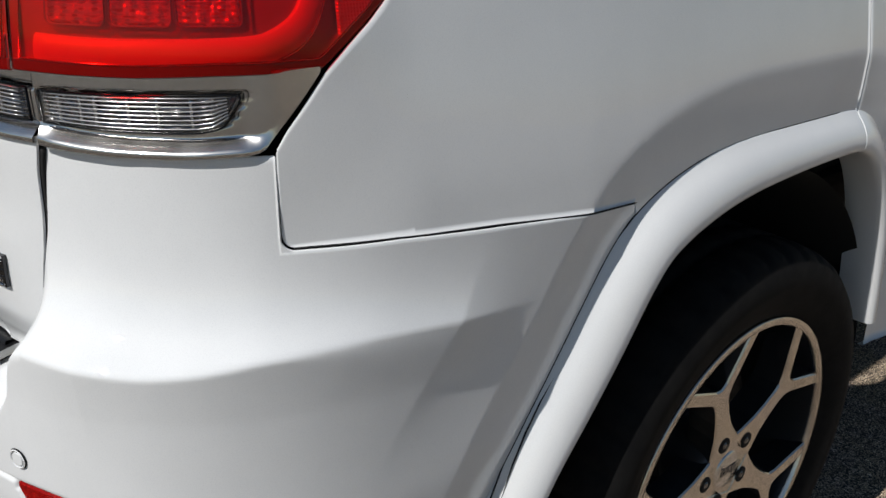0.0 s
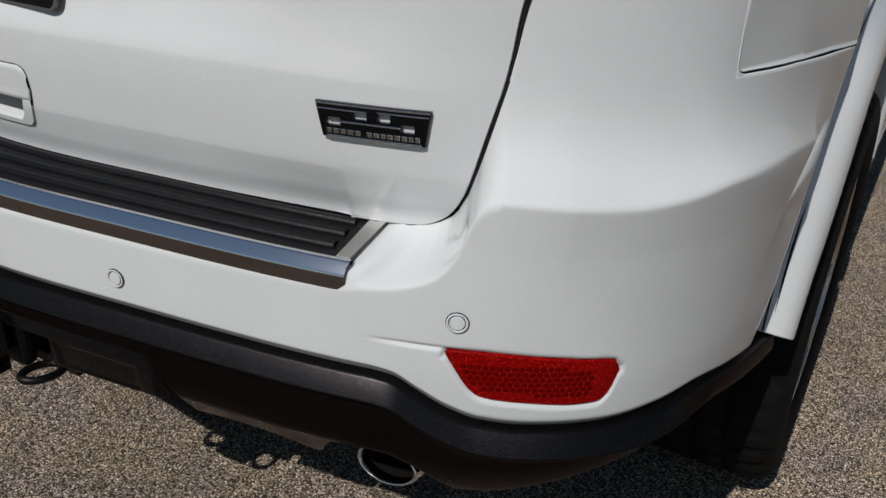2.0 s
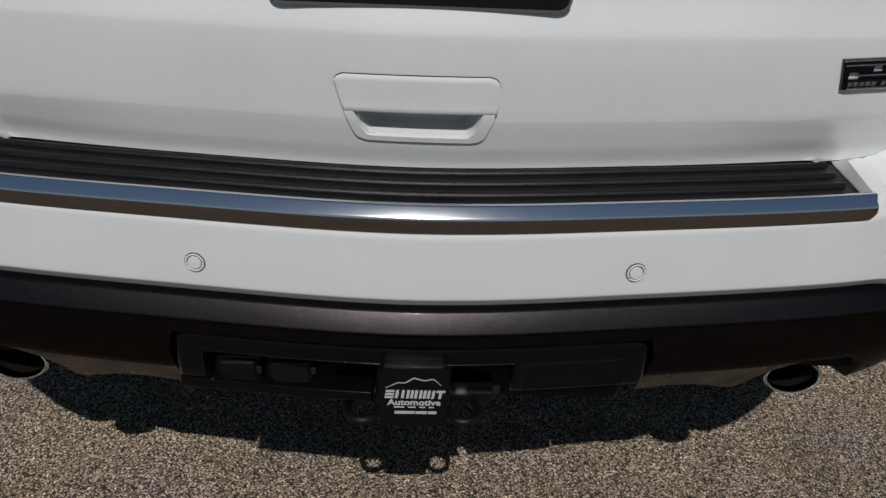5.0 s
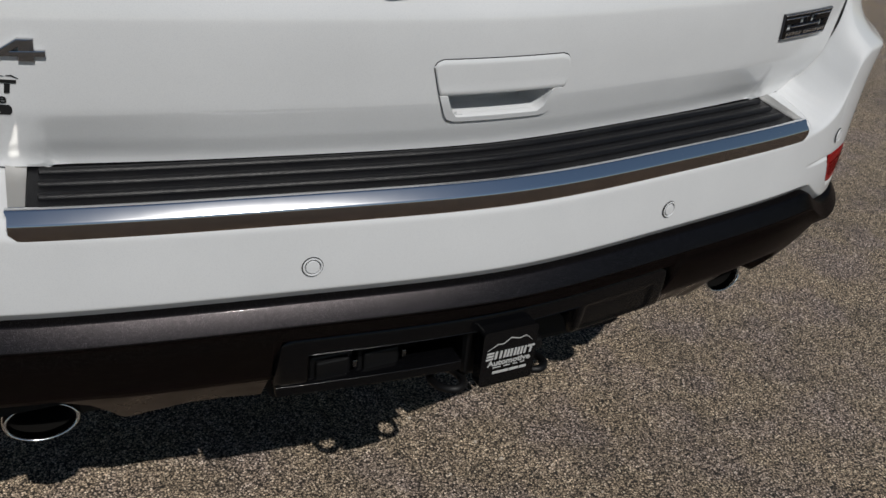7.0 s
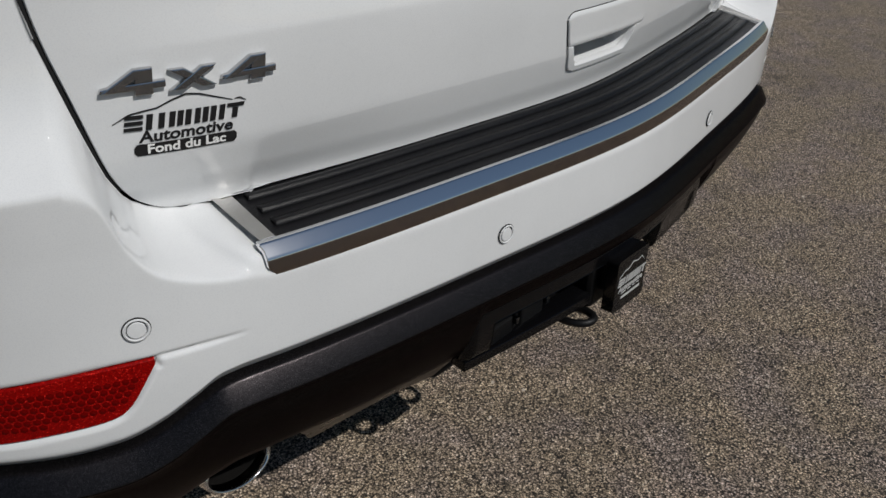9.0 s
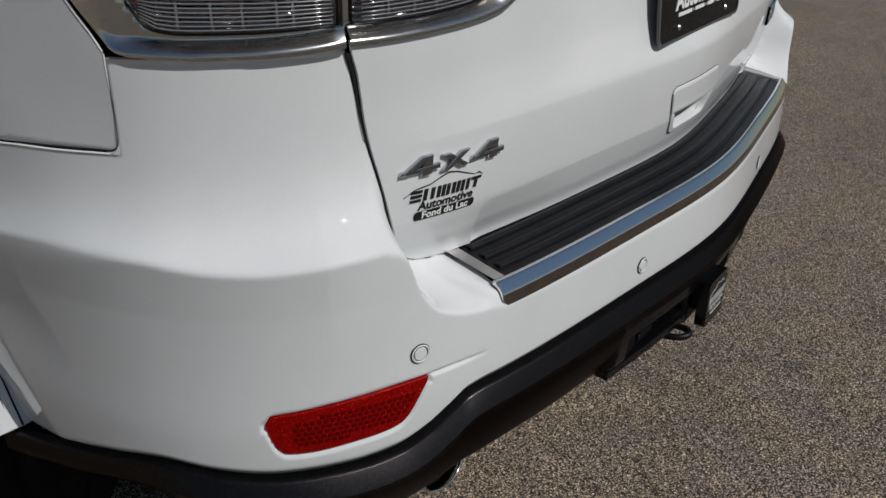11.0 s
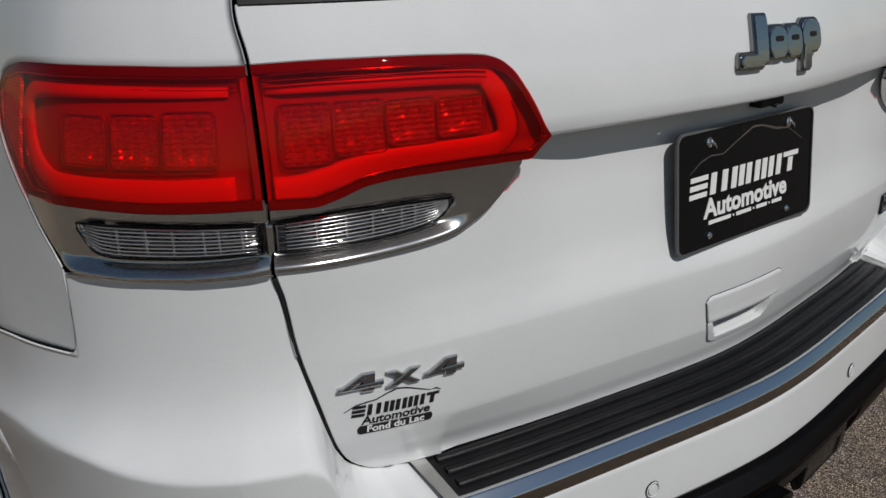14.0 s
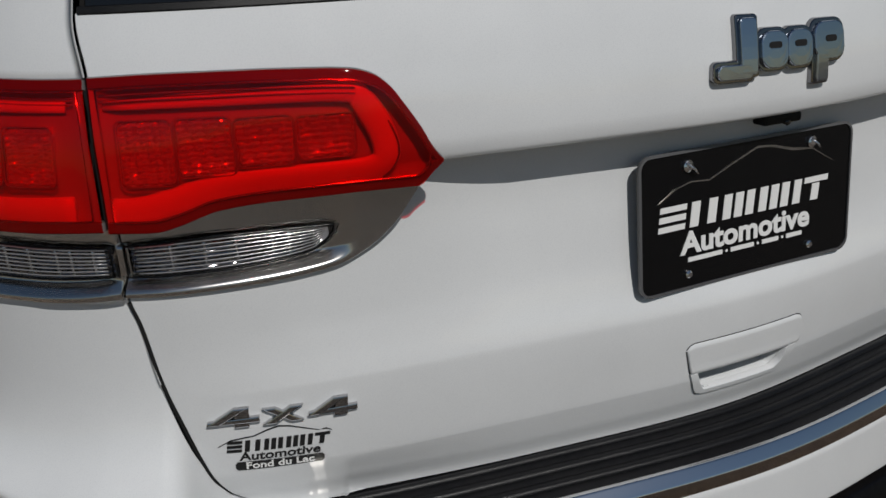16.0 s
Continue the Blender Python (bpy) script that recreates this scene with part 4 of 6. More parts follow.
# exhaust tips
for sgn in (1, -1):
    prof = [(.91, .012), (.89, .004), (.920, -.003), (.975, -.0055), (1.025, -.0035), (1.050, .001), (1.06, .010), (1.05, .03), (1.02, .06), (1.0, .20)]
    inner = [(.91, .010), (.89, .02), (.86, .12), (.2, .13)]
    for nm, pr, mt in (("exhaust_tip", prof, STEEL), ("exhaust_bore", inner, SOOT)):
        V, F = [], []; S = 44; m = len(pr)
        for k in range(S):
            c = 2 * math.pi * k / S
            for r, d in pr:
                ax, az = r * .040 * math.cos(c), r * .0225 * math.sin(c)
                V.append((sgn * .524 + ax + sgn * ax * 0, .127 + d + .10 * abs(ax) * (1 if ax * sgn > 0 else -.2) + .20 * az, .4135 + az - d * .1))
        for k in range(S):
            for j in range(m - 1):
                a, b = k * m + j, ((k + 1) % S) * m + j
                F.append((a, a + 1, b + 1, b))
        if nm == "exhaust_tip":
            tip = link(nm, mesh_of(V, F, mt), car, "oval polished steel exhaust tip")
        else:
            link("bore", mesh_of(V, F, mt), tip)
    fl = prism([(.284, .436), (.33, .438), (.372, .432), (.400, .420), (.422, .409), (.434, .406), (.440, .410), (.452, .430), (.472, .455), (.505, .474), (.505, .486), (.284, .484)], .0, .003)
    for v in fl.verts:
        v.co.y += .031 + .19 * (v.co.x - .286) + .72 * (.477 - v.co.z)
        v.co.x *= sgn
    bmesh.ops.recalc_face_normals(fl, faces=fl.faces)
    part("exhaust_bracket", fl, HEAT, car, "dark coated bracket beside the exhaust tip")

# underside and wheel wells
bm = bmesh.new(); box(bm, -.60, .60, .20, 4.55, .34, .62, .03)
part("underbody", bm, GAP, car)
bm = bmesh.new(); box(bm, -.78, .78, .30, .52, .56, .86, .02)
part("underbody", bm, GAP, car)

# ---- quarter panels ----
L_EDGE = line_of((.9380, .9955), (.949, 1.0120), (.969, 1.0352), (.989, 1.0592), (1.013, 1.0795), (1.037, 1.0980), (1.0575, 1.1170), (1.0655, 1.1400), (1.0685, 1.16))
L_TOP = curve_of((.69, 1.1895), (.75, 1.1895), (.85, 1.1912), (.95, 1.1910), (1.004, 1.1895), (1.031, 1.1855), (1.052, 1.1795), (1.0635, 1.171), (1.0685, 1.162))
U_DOOR = u_of(1.222)
QTOP = 1.30


def quarter_low(u):
    return np.where(u < U_J, Q_BOT(u), SEAM_Z(u) - .010 * np.clip((u - U_J) / .02, 0, 1)) + .0008


def quarter(sgn):
    sets = []
    ua = np.concatenate([np.linspace(.9380, .9510, 14)[:-1], np.linspace(.9510, 1.0685, 24)])
    U, Z = columns(ua, lambda u: quarter_low(u) + .0125 - np.sqrt(np.maximum(.0125 ** 2 - np.clip(.9505 - u, 0, .0125) ** 2, 0)), lambda u: L_EDGE(u), 30)
    sets.append(panel_data(gate_s()(U * sgn, Z), outward(U * sgn), .0018, sides="lbo"))
    ub = np.concatenate([np.linspace(1.0685, U_J, 44)[:-1], np.linspace(U_J, U_DOOR, 60)])
    U, Z = columns(ub, quarter_low, lambda u: 1.16 + 0 * u, 44)
    sets.append(panel_data(gate_s()(U * sgn, Z), outward(U * sgn), .0018, sides="bu"))
    U, Z = columns(ub, lambda u: 1.16 + 0 * u, lambda u: QTOP + 0 * u, 18)
    sets.append(panel_data(gate_s()(U * sgn, Z), outward(U * sgn), .0018, sides="u"))
    t = np.linspace(0, 1, 18)
    uc = np.linspace(0, 1, 50)
    Zt = np.repeat(t[None, :], 50, 0)
    lo0 = GATE_U(1.1915 + (QTOP - 1.1915) * t) + .0022
    U = lo0[None, :] + (1.0685 - lo0)[None, :] * uc[:, None]
    lo = L_TOP(U[:, 0]); lo[-1] = 1.16
    Z = lo[:, None] + (QTOP - lo)[:, None] * t[None, :]
    sets.append(panel_data(gate_s()(U * sgn, Z), outward(U * sgn), .0018, sides="lb"))
    # pillar above
    t = np.linspace(QTOP, 1.66, 14)
    lo0 = GATE_U(np.minimum(t, 1.62)) + .004
    U = lo0[None, :] + (np.interp(t, [1.3, 1.66], [U_DOOR, 1.10]) - lo0)[None, :] * np.linspace(0, 1, 40)[:, None]
    sets.append(panel_data(gate_s()(U * sgn, np.repeat(t[None, :], 40, 0)), outward(U * sgn), .0018, sides="lu"))
    v, f = join_data(sets)
    return link("quarter_panel", mesh_of(v, f, WHITE, weld=.0003), car, "glossy white rear quarter panel")


for sgn in (1, -1):
    quarter(sgn)
    for nm, mt, grow, up in (("window_seal", BLACK, .006, .0012), ("quarter_window", GLASS_DARK, 0, .0026)):
        U, Z = columns(np.linspace(1.147 - grow, U_DOOR - .004 + grow * .4, 30), lambda u: 1.2575 - grow + .016 * np.clip((1.165 - grow - u) / .018, 0, 1) ** 2, lambda u: 1.56 + grow + 0 * u, 20)
        panel(nm, car, mt, gate_s(up), U * sgn, Z, label="dark tinted quarter window" if up > .002 else "black rubber window seal")
    # door skin ahead of the arch
    U, Z = columns(np.linspace(U_DOOR + .0045, u_of(1.262), 6), quarter_low, lambda u: 1.08 + 0 * u, 30)
    U2, Z2 = columns(np.linspace(u_of(1.262), u_of(1.43), 14), lambda u: np.interp(plan(u)[:, 1], [1.26, 1.345, 1.40, 1.43], [.882, .80, .66, .50]), lambda u: 1.08 + 0 * u, 30)
    U3, Z3 = columns(np.linspace(u_of(1.43), u_of(2.2), 30), lambda u: .44 + 0 * u, lambda u: 1.08 + 0 * u, 30)
    v, f = join_data([panel_data(gate_s()(a * sgn, b), outward(a * sgn), .010, sides=k) for a, b, k in ((U, Z, "lb"), (U2, Z2, "b"), (U3, Z3, "bu"))])
    link("rear_door", mesh_of(v, f, WHITE, weld=.0003), car, "glossy white rear door")
    U, Z = columns(np.linspace(u_of(2.206), u_of(3.35), 30), lambda u: .44 + 0 * u, lambda u: 1.08 + 0 * u, 20)
    panel("front_door", car, WHITE, gate_s(), U * sgn, Z)
    U, Z = columns(np.linspace(u_of(3.356), ULEN - .001, 60), lambda u: np.where((plan(u)[:, 1] < 4.35), .44 + .46 * np.clip(1 - ((plan(u)[:, 1] - 3.90) / .44) ** 2, 0, 1) ** .5, .40), lambda u: 1.08 - .16 * np.clip((u - 4.1) / 1.2, 0, 1), 20)
    panel("front_wing", car, WHITE, gate_s(), U * sgn, Z)
    U, Z = columns(np.linspace(U_DOOR + .004, u_of(3.0), 40), lambda u: 1.082 + 0 * u, lambda u: np.interp(plan(u)[:, 1], [1.2, 2.6, 3.0], [1.64, 1.66, 1.60]), 16)
    panel("side_window", car, GLASS_DARK, gate_s(-.004), U * sgn, Z)
hx, hy_ = np.linspace(-1, 1, 20), np.linspace(3.05, 4.72, 24)
HX, HY = np.meshgrid(hx, hy_, indexing="ij")
hw = np.interp(HY, [3.0, 3.9, 4.4, 4.72], [.86, .84, .74, .45])
v, f = panel_data(np.stack([HX * hw, HY, np.interp(HY, [3.0, 3.75, 4.72], [1.12, 1.10, .95]) + .035 * (1 - HX ** 2)], -1), np.array([0, 0, 1.0]), .03)
link("bonnet", mesh_of(v, f, WHITE), car)
WXs, K = np.meshgrid(np.linspace(-1, 1, 14), np.linspace(0, 1, 12), indexing="ij")
v, f = panel_data(np.stack([WXs * (.80 - .14 * K), 3.75 - .85 * K - .06 * WXs ** 2, 1.12 + .56 * K], -1), np.array([0, .5, 1.0]), .02)
link("windscreen", mesh_of(v, f, GLASS_DARK), car)

# ---- wheel arch flares ----
SEAM_R = [p for p in SEAM if p[1] > .516]
SEAM_S = np.cumsum([0] + [math.hypot(c - a, e - b) for (a, b), (c, e) in zip(SEAM_R, SEAM_R[1:])])
SEAM_C, SEAM_L = spline(SEAM_S, SEAM_R), float(SEAM_S[-1])


_s = np.linspace(0, SEAM_L, 240); _c = SEAM_C(_s); _u = np.array([u_of(y) for y in _c[:, 0]])
_k = np.clip((_c[:, 0] - .62) / .14, 0, 1)
_o = lower(_u, np.maximum(_c[:, 1], .585)) * (1 - _k) + upper(_u, _c[:, 1]) * _k
_w = np.exp(-np.linspace(-2.5, 2.5, 61) ** 2); _w /= _w.sum()
FLARE_IN = lambda q: np.interp(q, _s, np.convolve(np.pad(_o, 30, mode="edge"), _w, "valid"))


def flare(sgn, s0, s1):
    n = max(8, int((s1 - s0) / .008))
    s = np.linspace(s0, s1, n); c = SEAM_C(s); d = SEAM_C(np.minimum(s + .004, SEAM_L)) - SEAM_C(np.maximum(s - .004, 0))
    d /= np.linalg.norm(d, axis=1, keepdims=True)
    inn = np.stack([d[:, 1], -d[:, 0]], 1)          # towards the wheel
    sec = [(-.0042, -.014), (-.0042, -.0040), (-.0030, -.0010), (-.0008, .0010), (.005, .0058), (.010, .0112), (.017, .0172), (.026, .0228), (.036, .0260), (.044, .0266), (.0485, .0245), (.0515, .0195), (.053, .012), (.0535, -.002), (.050, -.040)]
    w = pchip([0, .05, .12, .20, .32, .6, 1], [1.05, 1.18, 1.32, 1.38, 1.36, 1.12, 1.0])(s / SEAM_L)
    hs = pchip([0, .12, .24, .36, .6, 1], [1.26, 1.28, 1.30, 1.24, 1.0, 1.0])(s / SEAM_L)
    P = []
    for a, h in sec:
        q = c + inn * (a * w)[:, None]
        u = np.array([u_of(y) for y in q[:, 0]])
        o = FLARE_IN(s) - .0008
        P.append(place(u * sgn, o - (h * hs if h > 0 else h), q[:, 1]))
    P = np.stack(P, 1)
    v, f = panel_data(P, np.array([sgn, 0, 0.0]), .012, sides="lu")
    return v, f


s_cut = float(np.interp(1.222, SEAM_C(np.linspace(0, SEAM_L, 400))[:300, 0], np.linspace(0, SEAM_L, 400)[:300]))
for sgn in (1, -1):
    for a, b in ((0, s_cut - .002), (s_cut + .002, SEAM_L)):
        v, f = flare(sgn, a, b)
        link("arch_flare", mesh_of(v, f, WHITE), car, "white wheel arch flare")
    c = SEAM_C(np.linspace(0, SEAM_L, 160)) + [[-.0030, .0022]]; uq = np.array([u_of(y) for y in c[:, 0]])
    P = place(uq * sgn, np.where(c[:, 0] < .70, lower(uq, np.maximum(c[:, 1], .585)), upper(uq, c[:, 1])) + .0004, c[:, 1])
    link("arch_seal", mesh_of(*tube([tuple(p) for p in P], .0012, 6), GAP), car)
    # dark tubes added inside the panel gaps, in place of the shade there
    uq = np.linspace(.950, U_J - .004, 70); P = place(uq * sgn, upper(uq, Q_BOT(uq)) + .0014, Q_BOT(uq) - .0007)
    link("joint_gap_shade", mesh_of(*tube([tuple(p) for p in P], .0017, 6), GAP), car)
    zq = np.linspace(.765, .988, 50); uq = GATE_U(zq) + .0010
    link("gate_gap_shade", mesh_of(*tube([tuple(p) for p in place(uq * sgn, upper(uq, zq) + .0042, zq)], .0026, 6), GAP), car)
    # dark liner inside the arch
    V, F = [], []
    an = np.linspace(-.35, math.pi - .20, 40)
    for a in an:
        for x, r in ((.50, .43), (.70, .44), (.83, .455), (.872, .462)):
            V.append((x * sgn, .962 + r * 1.02 * math.cos(a), .372 + r * math.sin(a) * 1.06))
    for i in range(39):
        for j in range(3):
            F.append((i*4+j, i*4+j+1, i*4+j+5, i*4+j+4))
    link("arch_liner", mesh_of(V, F, GAP), car)
    bm = bmesh.new(); box(bm, min(.48 * sgn, .50 * sgn), max(.48 * sgn, .50 * sgn), .5, 1.45, .36, .86)
    part("arch_back", bm, GAP, car)

# ---- wheels ----
WR = .374
tread = [(.262, -.115), (.290, -.130), (.330, -.1345), (.352, -.128), (.364, -.116), (.370, -.100), (.3725, -.080), (.3725, -.056), (.364, -.055), (.364, -.047), (WR, -.046), (WR, -.006), (.365, -.005), (.365, .005), (WR, .006), (WR, .046), (.364, .047), (.364, .055), (.3725, .056), (.3725, .080), (.370, .100), (.364, .116), (.352, .128), (.330, .1345), (.318, .1358), (.310, .1340), (.290, .130), (.275, .124), (.262, .115)]
TSEG = 220


def cut(i, j):
    return -.006 if i % 5 == 0 and (4 <= j <= 7 or 18 <= j <= 21 or 10 <= j <= 11 or 14 <= j <= 15) else 0


wheel = new("wheel"); wheel.parent = car
wheel["label"] = "five-spoke alloy wheel with machined face"
link("tyre", mesh_of(*revolve(tread, TSEG, cut), TYRE), wheel, "black road tyre with siped shoulders")
bar = [(.263, .112), (.263, .1205), (.2615, .122), (.2508, .1215), (.2492, .1195), (.2485, .112)]
link("rim_edge", mesh_of(*revolve(bar, 120), RIM_FACE), wheel, "machined rim edge")
barrel = [(.2488, .114), (.247, .105), (.240, .05), (.225, .0), (.225, -.10), (.262, -.113)]
link("rim_barrel", mesh_of(*revolve(barrel, 96), RIM_DARK), wheel)
Y = [(.044, -.040), (.066, -.031), (.090, -.0225), (.120, -.0175), (.148, -.0165), (.160, -.0185), (.172, -.0265), (.2321, -.0925), (.2479, -.078), (.1905, -.0125), (.185, 0)]
Y = Y + [(a, -b) for a, b in Y[::-1][1:]]


def spoke_mesh():
    V, F, sl = [], [], []
    n = len(Y)
    def dish(a):
        return .108 + .0125 * (a / .25) ** 1.6
    cx = sum(p[0] for p in Y) / n; 
    inset = []
    for i in range(n):
        p, q, r = Vector(Y[i-1]), Vector(Y[i]), Vector(Y[(i+1) % n])
        e1, e2 = (q - p).normalized(), (r - q).normalized()
        nn = (Vector((-e1.y, e1.x)) + Vector((-e2.y, e2.x)))
        nn = nn.normalized() / max(.5, nn.length / 2)
        inset.append(q + nn * .0022)
    for (a, b) in inset: V.append((dish(a), b, a))
    for (a, b) in Y: V.append((dish(a) - .0025, b, a))
    for (a, b) in Y: V.append((dish(a) - .050, b * .8, a))
    F.append(tuple(range(n))); sl.append(0)
    for k in range(2):
        for i in range(n):
            F.append((k*n+i, k*n+(i+1) % n, (k+1)*n+(i+1) % n, (k+1)*n+i)); sl.append(k)
    return V, F, sl


V, F, sl = spoke_mesh()
me_spoke = mesh_of(V, F, [RIM_FACE, RIM_DARK], False, sl)
bmx = bmesh.new(); bmx.from_mesh(me_spoke); bmesh.ops.triangulate(bmx, faces=[f for f in bmx.faces if len(f.verts) > 4]); bmesh.ops.recalc_face_normals(bmx, faces=bmx.faces); bmx.to_mesh(me_spoke); bmx.free()
for k in range(5):
    s = link("spoke", me_spoke, wheel)
    s.matrix_basis = pose(0, 0, 0, 72 * k + 20, 0, 0)
disc = [(.06, .030), (.165, .030), (.168, .028), (.168, .006), (.165, .004), (.06, .004)]
link("brake_disc", mesh_of(*revolve(disc, 60), DARK_CHROME, False), wheel)
link("hub_back", mesh_of(*revolve([(.0, -.02), (.24, -.02), (.24, -.03), (.0, -.03)], 40), GAP, False), wheel)
hub = [(.0, .108), (.034, .108), (.036, .107), (.054, .1078), (.061, .1068), (.0625, .105)]
link("hub_side", mesh_of(*revolve([(.0625, .105), (.066, .098), (.068, .03)], 48), RIM_DARK), wheel)
link("hub", mesh_of(*revolve(hub, 60), RIM_FACE), wheel)
cap = [(.0, .1115), (.028, .1112), (.0315, .1095), (.0325, .107)]
link("centre_cap", mesh_of(*revolve(cap, 48), SATIN), wheel, "round silver centre cap")
bm = bmesh.new()
for k, w in enumerate((.006, .009, .009, .010)):
    x = -.019 + (0, .0085, .0195, .0305)[k]
    box(bm, .1114, .1122, x, x + w, -.006 - (.004 if k == 3 else 0), .006 + (.004 if k == 0 else 0), .0008)
part("cap_emblem", bm, DARK_CHROME, wheel)
for k in range(5):
    nut = [(.0, .1120), (.0045, .1118), (.0065, .1105), (.0070, .100), (.0075, .099), (.008, .09)]
    nb = link("lug_nut", mesh_of(*revolve(nut, 6), DARK_CHROME, False), wheel)
    a = radians(72 * k + 20)
    nb.matrix_basis = pose(0, .0575 * -math.sin(a), .0575 * math.cos(a))
    # no hole is cut: a dark disc on the face stands for the pocket's shade
    pk = link("nut_pocket_shade", mesh_of(*revolve([(.004, .1106), (.0130, .1108), (.0140, .1090)], 24), GAP), wheel)
    pk.matrix_basis = pose(0, .0575 * -math.sin(a), .0575 * math.cos(a))
wheel.matrix_basis = pose(.776, 1.012, WR - .012)
for x, y, turn in ((-.776, 1.012, 180), (.776, 3.90, 0), (-.776, 3.90, 180)):
    copy_thing(wheel, pose(x, y, WR - .012, 0, 0, turn))

# ---- tail lamps ----
def skew(U, Z, side):
    """Lets the lamps' meeting edges follow the slanting gap between them."""
    if side > 0:
        return 1.0675 - (1.0675 - U) * (1.0675 - GATE_U(Z) - .0028) / (1.0675 - .7165)
    return .388 + (U - .388) * (GATE_U(Z) - .0026 - .388) / (.6995 - .388)


def lens_lift(a, z):
    """How far the lens stands proud; near the gap it leans out towards its foot."""
    lean = .011 * np.interp(a, [.45, .60, .70, .80, .95], [0, .7, 1, .9, 0]) * np.clip((1.19 - z) / .13, 0, 1)
    return np.interp(a, [.386, .46, .55, .70, .80, .92, 1.04], [.023, .020, .015, .006, .004, .0025, .0005]) + lean


def lamp_s(lift):
    """Smooth skin of the lamps: the body without the brow over the plate."""
    def S(u, z):
        a = np.maximum(np.abs(u), .56)
        return place(u, upper(a, z) - lens_lift(np.abs(u), z) - lift, z)
    return S


def rod_on(lift, pts, radius, n=60, sides=10):
    """A flattened rod under the lens along (u, z) points: verts and faces."""
    k = np.linspace(0, 1, len(pts)); c = spline(k, pts)(np.linspace(0, 1, n))
    d = np.gradient(c, axis=0); d /= np.linalg.norm(d, axis=1, keepdims=True)
    r = (np.zeros(n) + np.asarray(radius))[:, None]; a = (np.arange(sides) * 2 * math.pi / sides)[None, :]
    U, Z = c[:, :1] - d[:, 1:] * r * np.cos(a), c[:, 1:] + d[:, :1] * r * np.cos(a)
    P = place(U, upper(np.maximum(np.abs(U), .56), Z) - lens_lift(np.abs(U), Z) - lift - .35 * r * np.sin(a), Z)
    F = [(i * sides + q, i * sides + (q + 1) % sides, (i + 1) * sides + (q + 1) % sides, (i + 1) * sides + q) for i in range(n - 1) for q in range(sides)]
    return [tuple(p) for p in P.reshape(-1, 3)], F + [tuple(range(sides))[::-1], tuple((n - 1) * sides + q for q in range(sides))]


def lamp(sgn, us, lo, hi, name, label):
    U, Z = columns(us, lo, hi, 26)
    t = (Z - Z[:, :1]) / np.maximum(Z[:, -1:] - Z[:, :1], 1e-6)
    e = np.minimum(np.minimum(t, 1 - t) * (Z[:, -1:] - Z[:, :1]), np.minimum(U - us[0], us[-1] - U) + .0)
    round_ = -.002 * np.clip(1 - e / .009, 0, 1) ** 2
    U = skew(U, Z, 1 if us[0] > .7 else -1)
    ob = new(name); ob.parent = car; ob["label"] = label
    P = lamp_s(0)(U * sgn, Z) - outward(U * sgn) * -round_[..., None]
    link("lens", mesh_of(*panel_data(P, outward(U * sgn), .006, bead=.0005), RED_LENS), ob, "clear red outer lens")
    outer = us[0] > .7
    depth = -(.0040 if outer else .0050) - (.0060 if outer else .0090) * np.clip(e / .020, 0, 1) ** .8
    B = place(U * sgn, upper(np.maximum(np.abs(U), .56), Z) - lens_lift(U, Z) - depth, Z)
    for k, (za, zb) in enumerate(((lo(us), lo(us) + .008), (hi(us) - .008, hi(us)))):
        mid = (lo(us) + hi(us)) / 2
        za, zb = (za, np.minimum(zb, mid)) if k == 0 else (np.maximum(za, mid), zb)
        W = np.repeat(us[:, None], 4, 1); Y_ = za[:, None] + (zb - za)[:, None] * np.linspace(0, 1, 4)[None, :]
        W = skew(W, Y_, 1 if us[0] > .7 else -1)
        B2 = place(W * sgn, upper(np.maximum(W, .56), Y_) - lens_lift(W, Y_) + (.0034 if outer else .0044), Y_)
        link("bezel", mesh_of(*panel_data(B2, outward(W * sgn), .004), LAMP_BEZEL), ob)
    zw = np.linspace(float(lo(np.array(.70 if us[0] < .5 else .7165))), float(hi(np.array(.70 if us[0] < .5 else .7165))), 12)
    ug = GATE_U(zw) + (.0016 if us[0] > .7 else -.0014)
    W = np.repeat(ug[:, None], 4, 1); Y_ = np.repeat(zw[:, None], 4, 1)
    D = (upper(ug, zw) - lens_lift(ug, zw))[:, None] + np.linspace(.0065, .05, 4)[None, :]
    link("housing", mesh_of(*panel_data(place(W * sgn, D, Y_), np.array([0, 0, 1.0]), 0), GAP), ob)
    sd = 1 if us[0] > .7 else -1
    ul = np.linspace(us[0] + (.007 if sd > 0 else .012), us[-1] - (.014 if sd > 0 else .007), 60)
    la, ha = lo(ul) + .0095, hi(ul) - .0095
    mm = (la + ha) / 2; la, ha = np.minimum(la, mm - .001), np.maximum(ha, mm + .001)
    ru, rz = np.concatenate([ul, ul[::-1]]), np.concatenate([la, ha[::-1]])
    ru = skew(ru, rz, sd)
    link("inner_line", mesh_of(*tube([tuple(p) for p in lamp_s(-.0036)(ru * sgn, rz)], .0011, 8, True), CHROME), ob)
    for k, dz in enumerate((.0155, .0205)):
        q = np.linspace(us[0] + .012, us[-1] - (.075 if sd > 0 else .012), 40) if sd > 0 else np.linspace(us[0] + .075, us[-1] - .009, 40)
        zz = hi(q) - dz
        link("ridge", mesh_of(*tube([tuple(p) for p in lamp_s(-.0050 - .001 * k)(skew(q, zz, sd) * sgn, zz)], .0009, 6), LAMP_LINE if k else LAMP_BEZEL), ob)
    link("bowl", mesh_of(*panel_data(B, outward(U * sgn), 0), LAMP_BOWL), ob)
    return ob


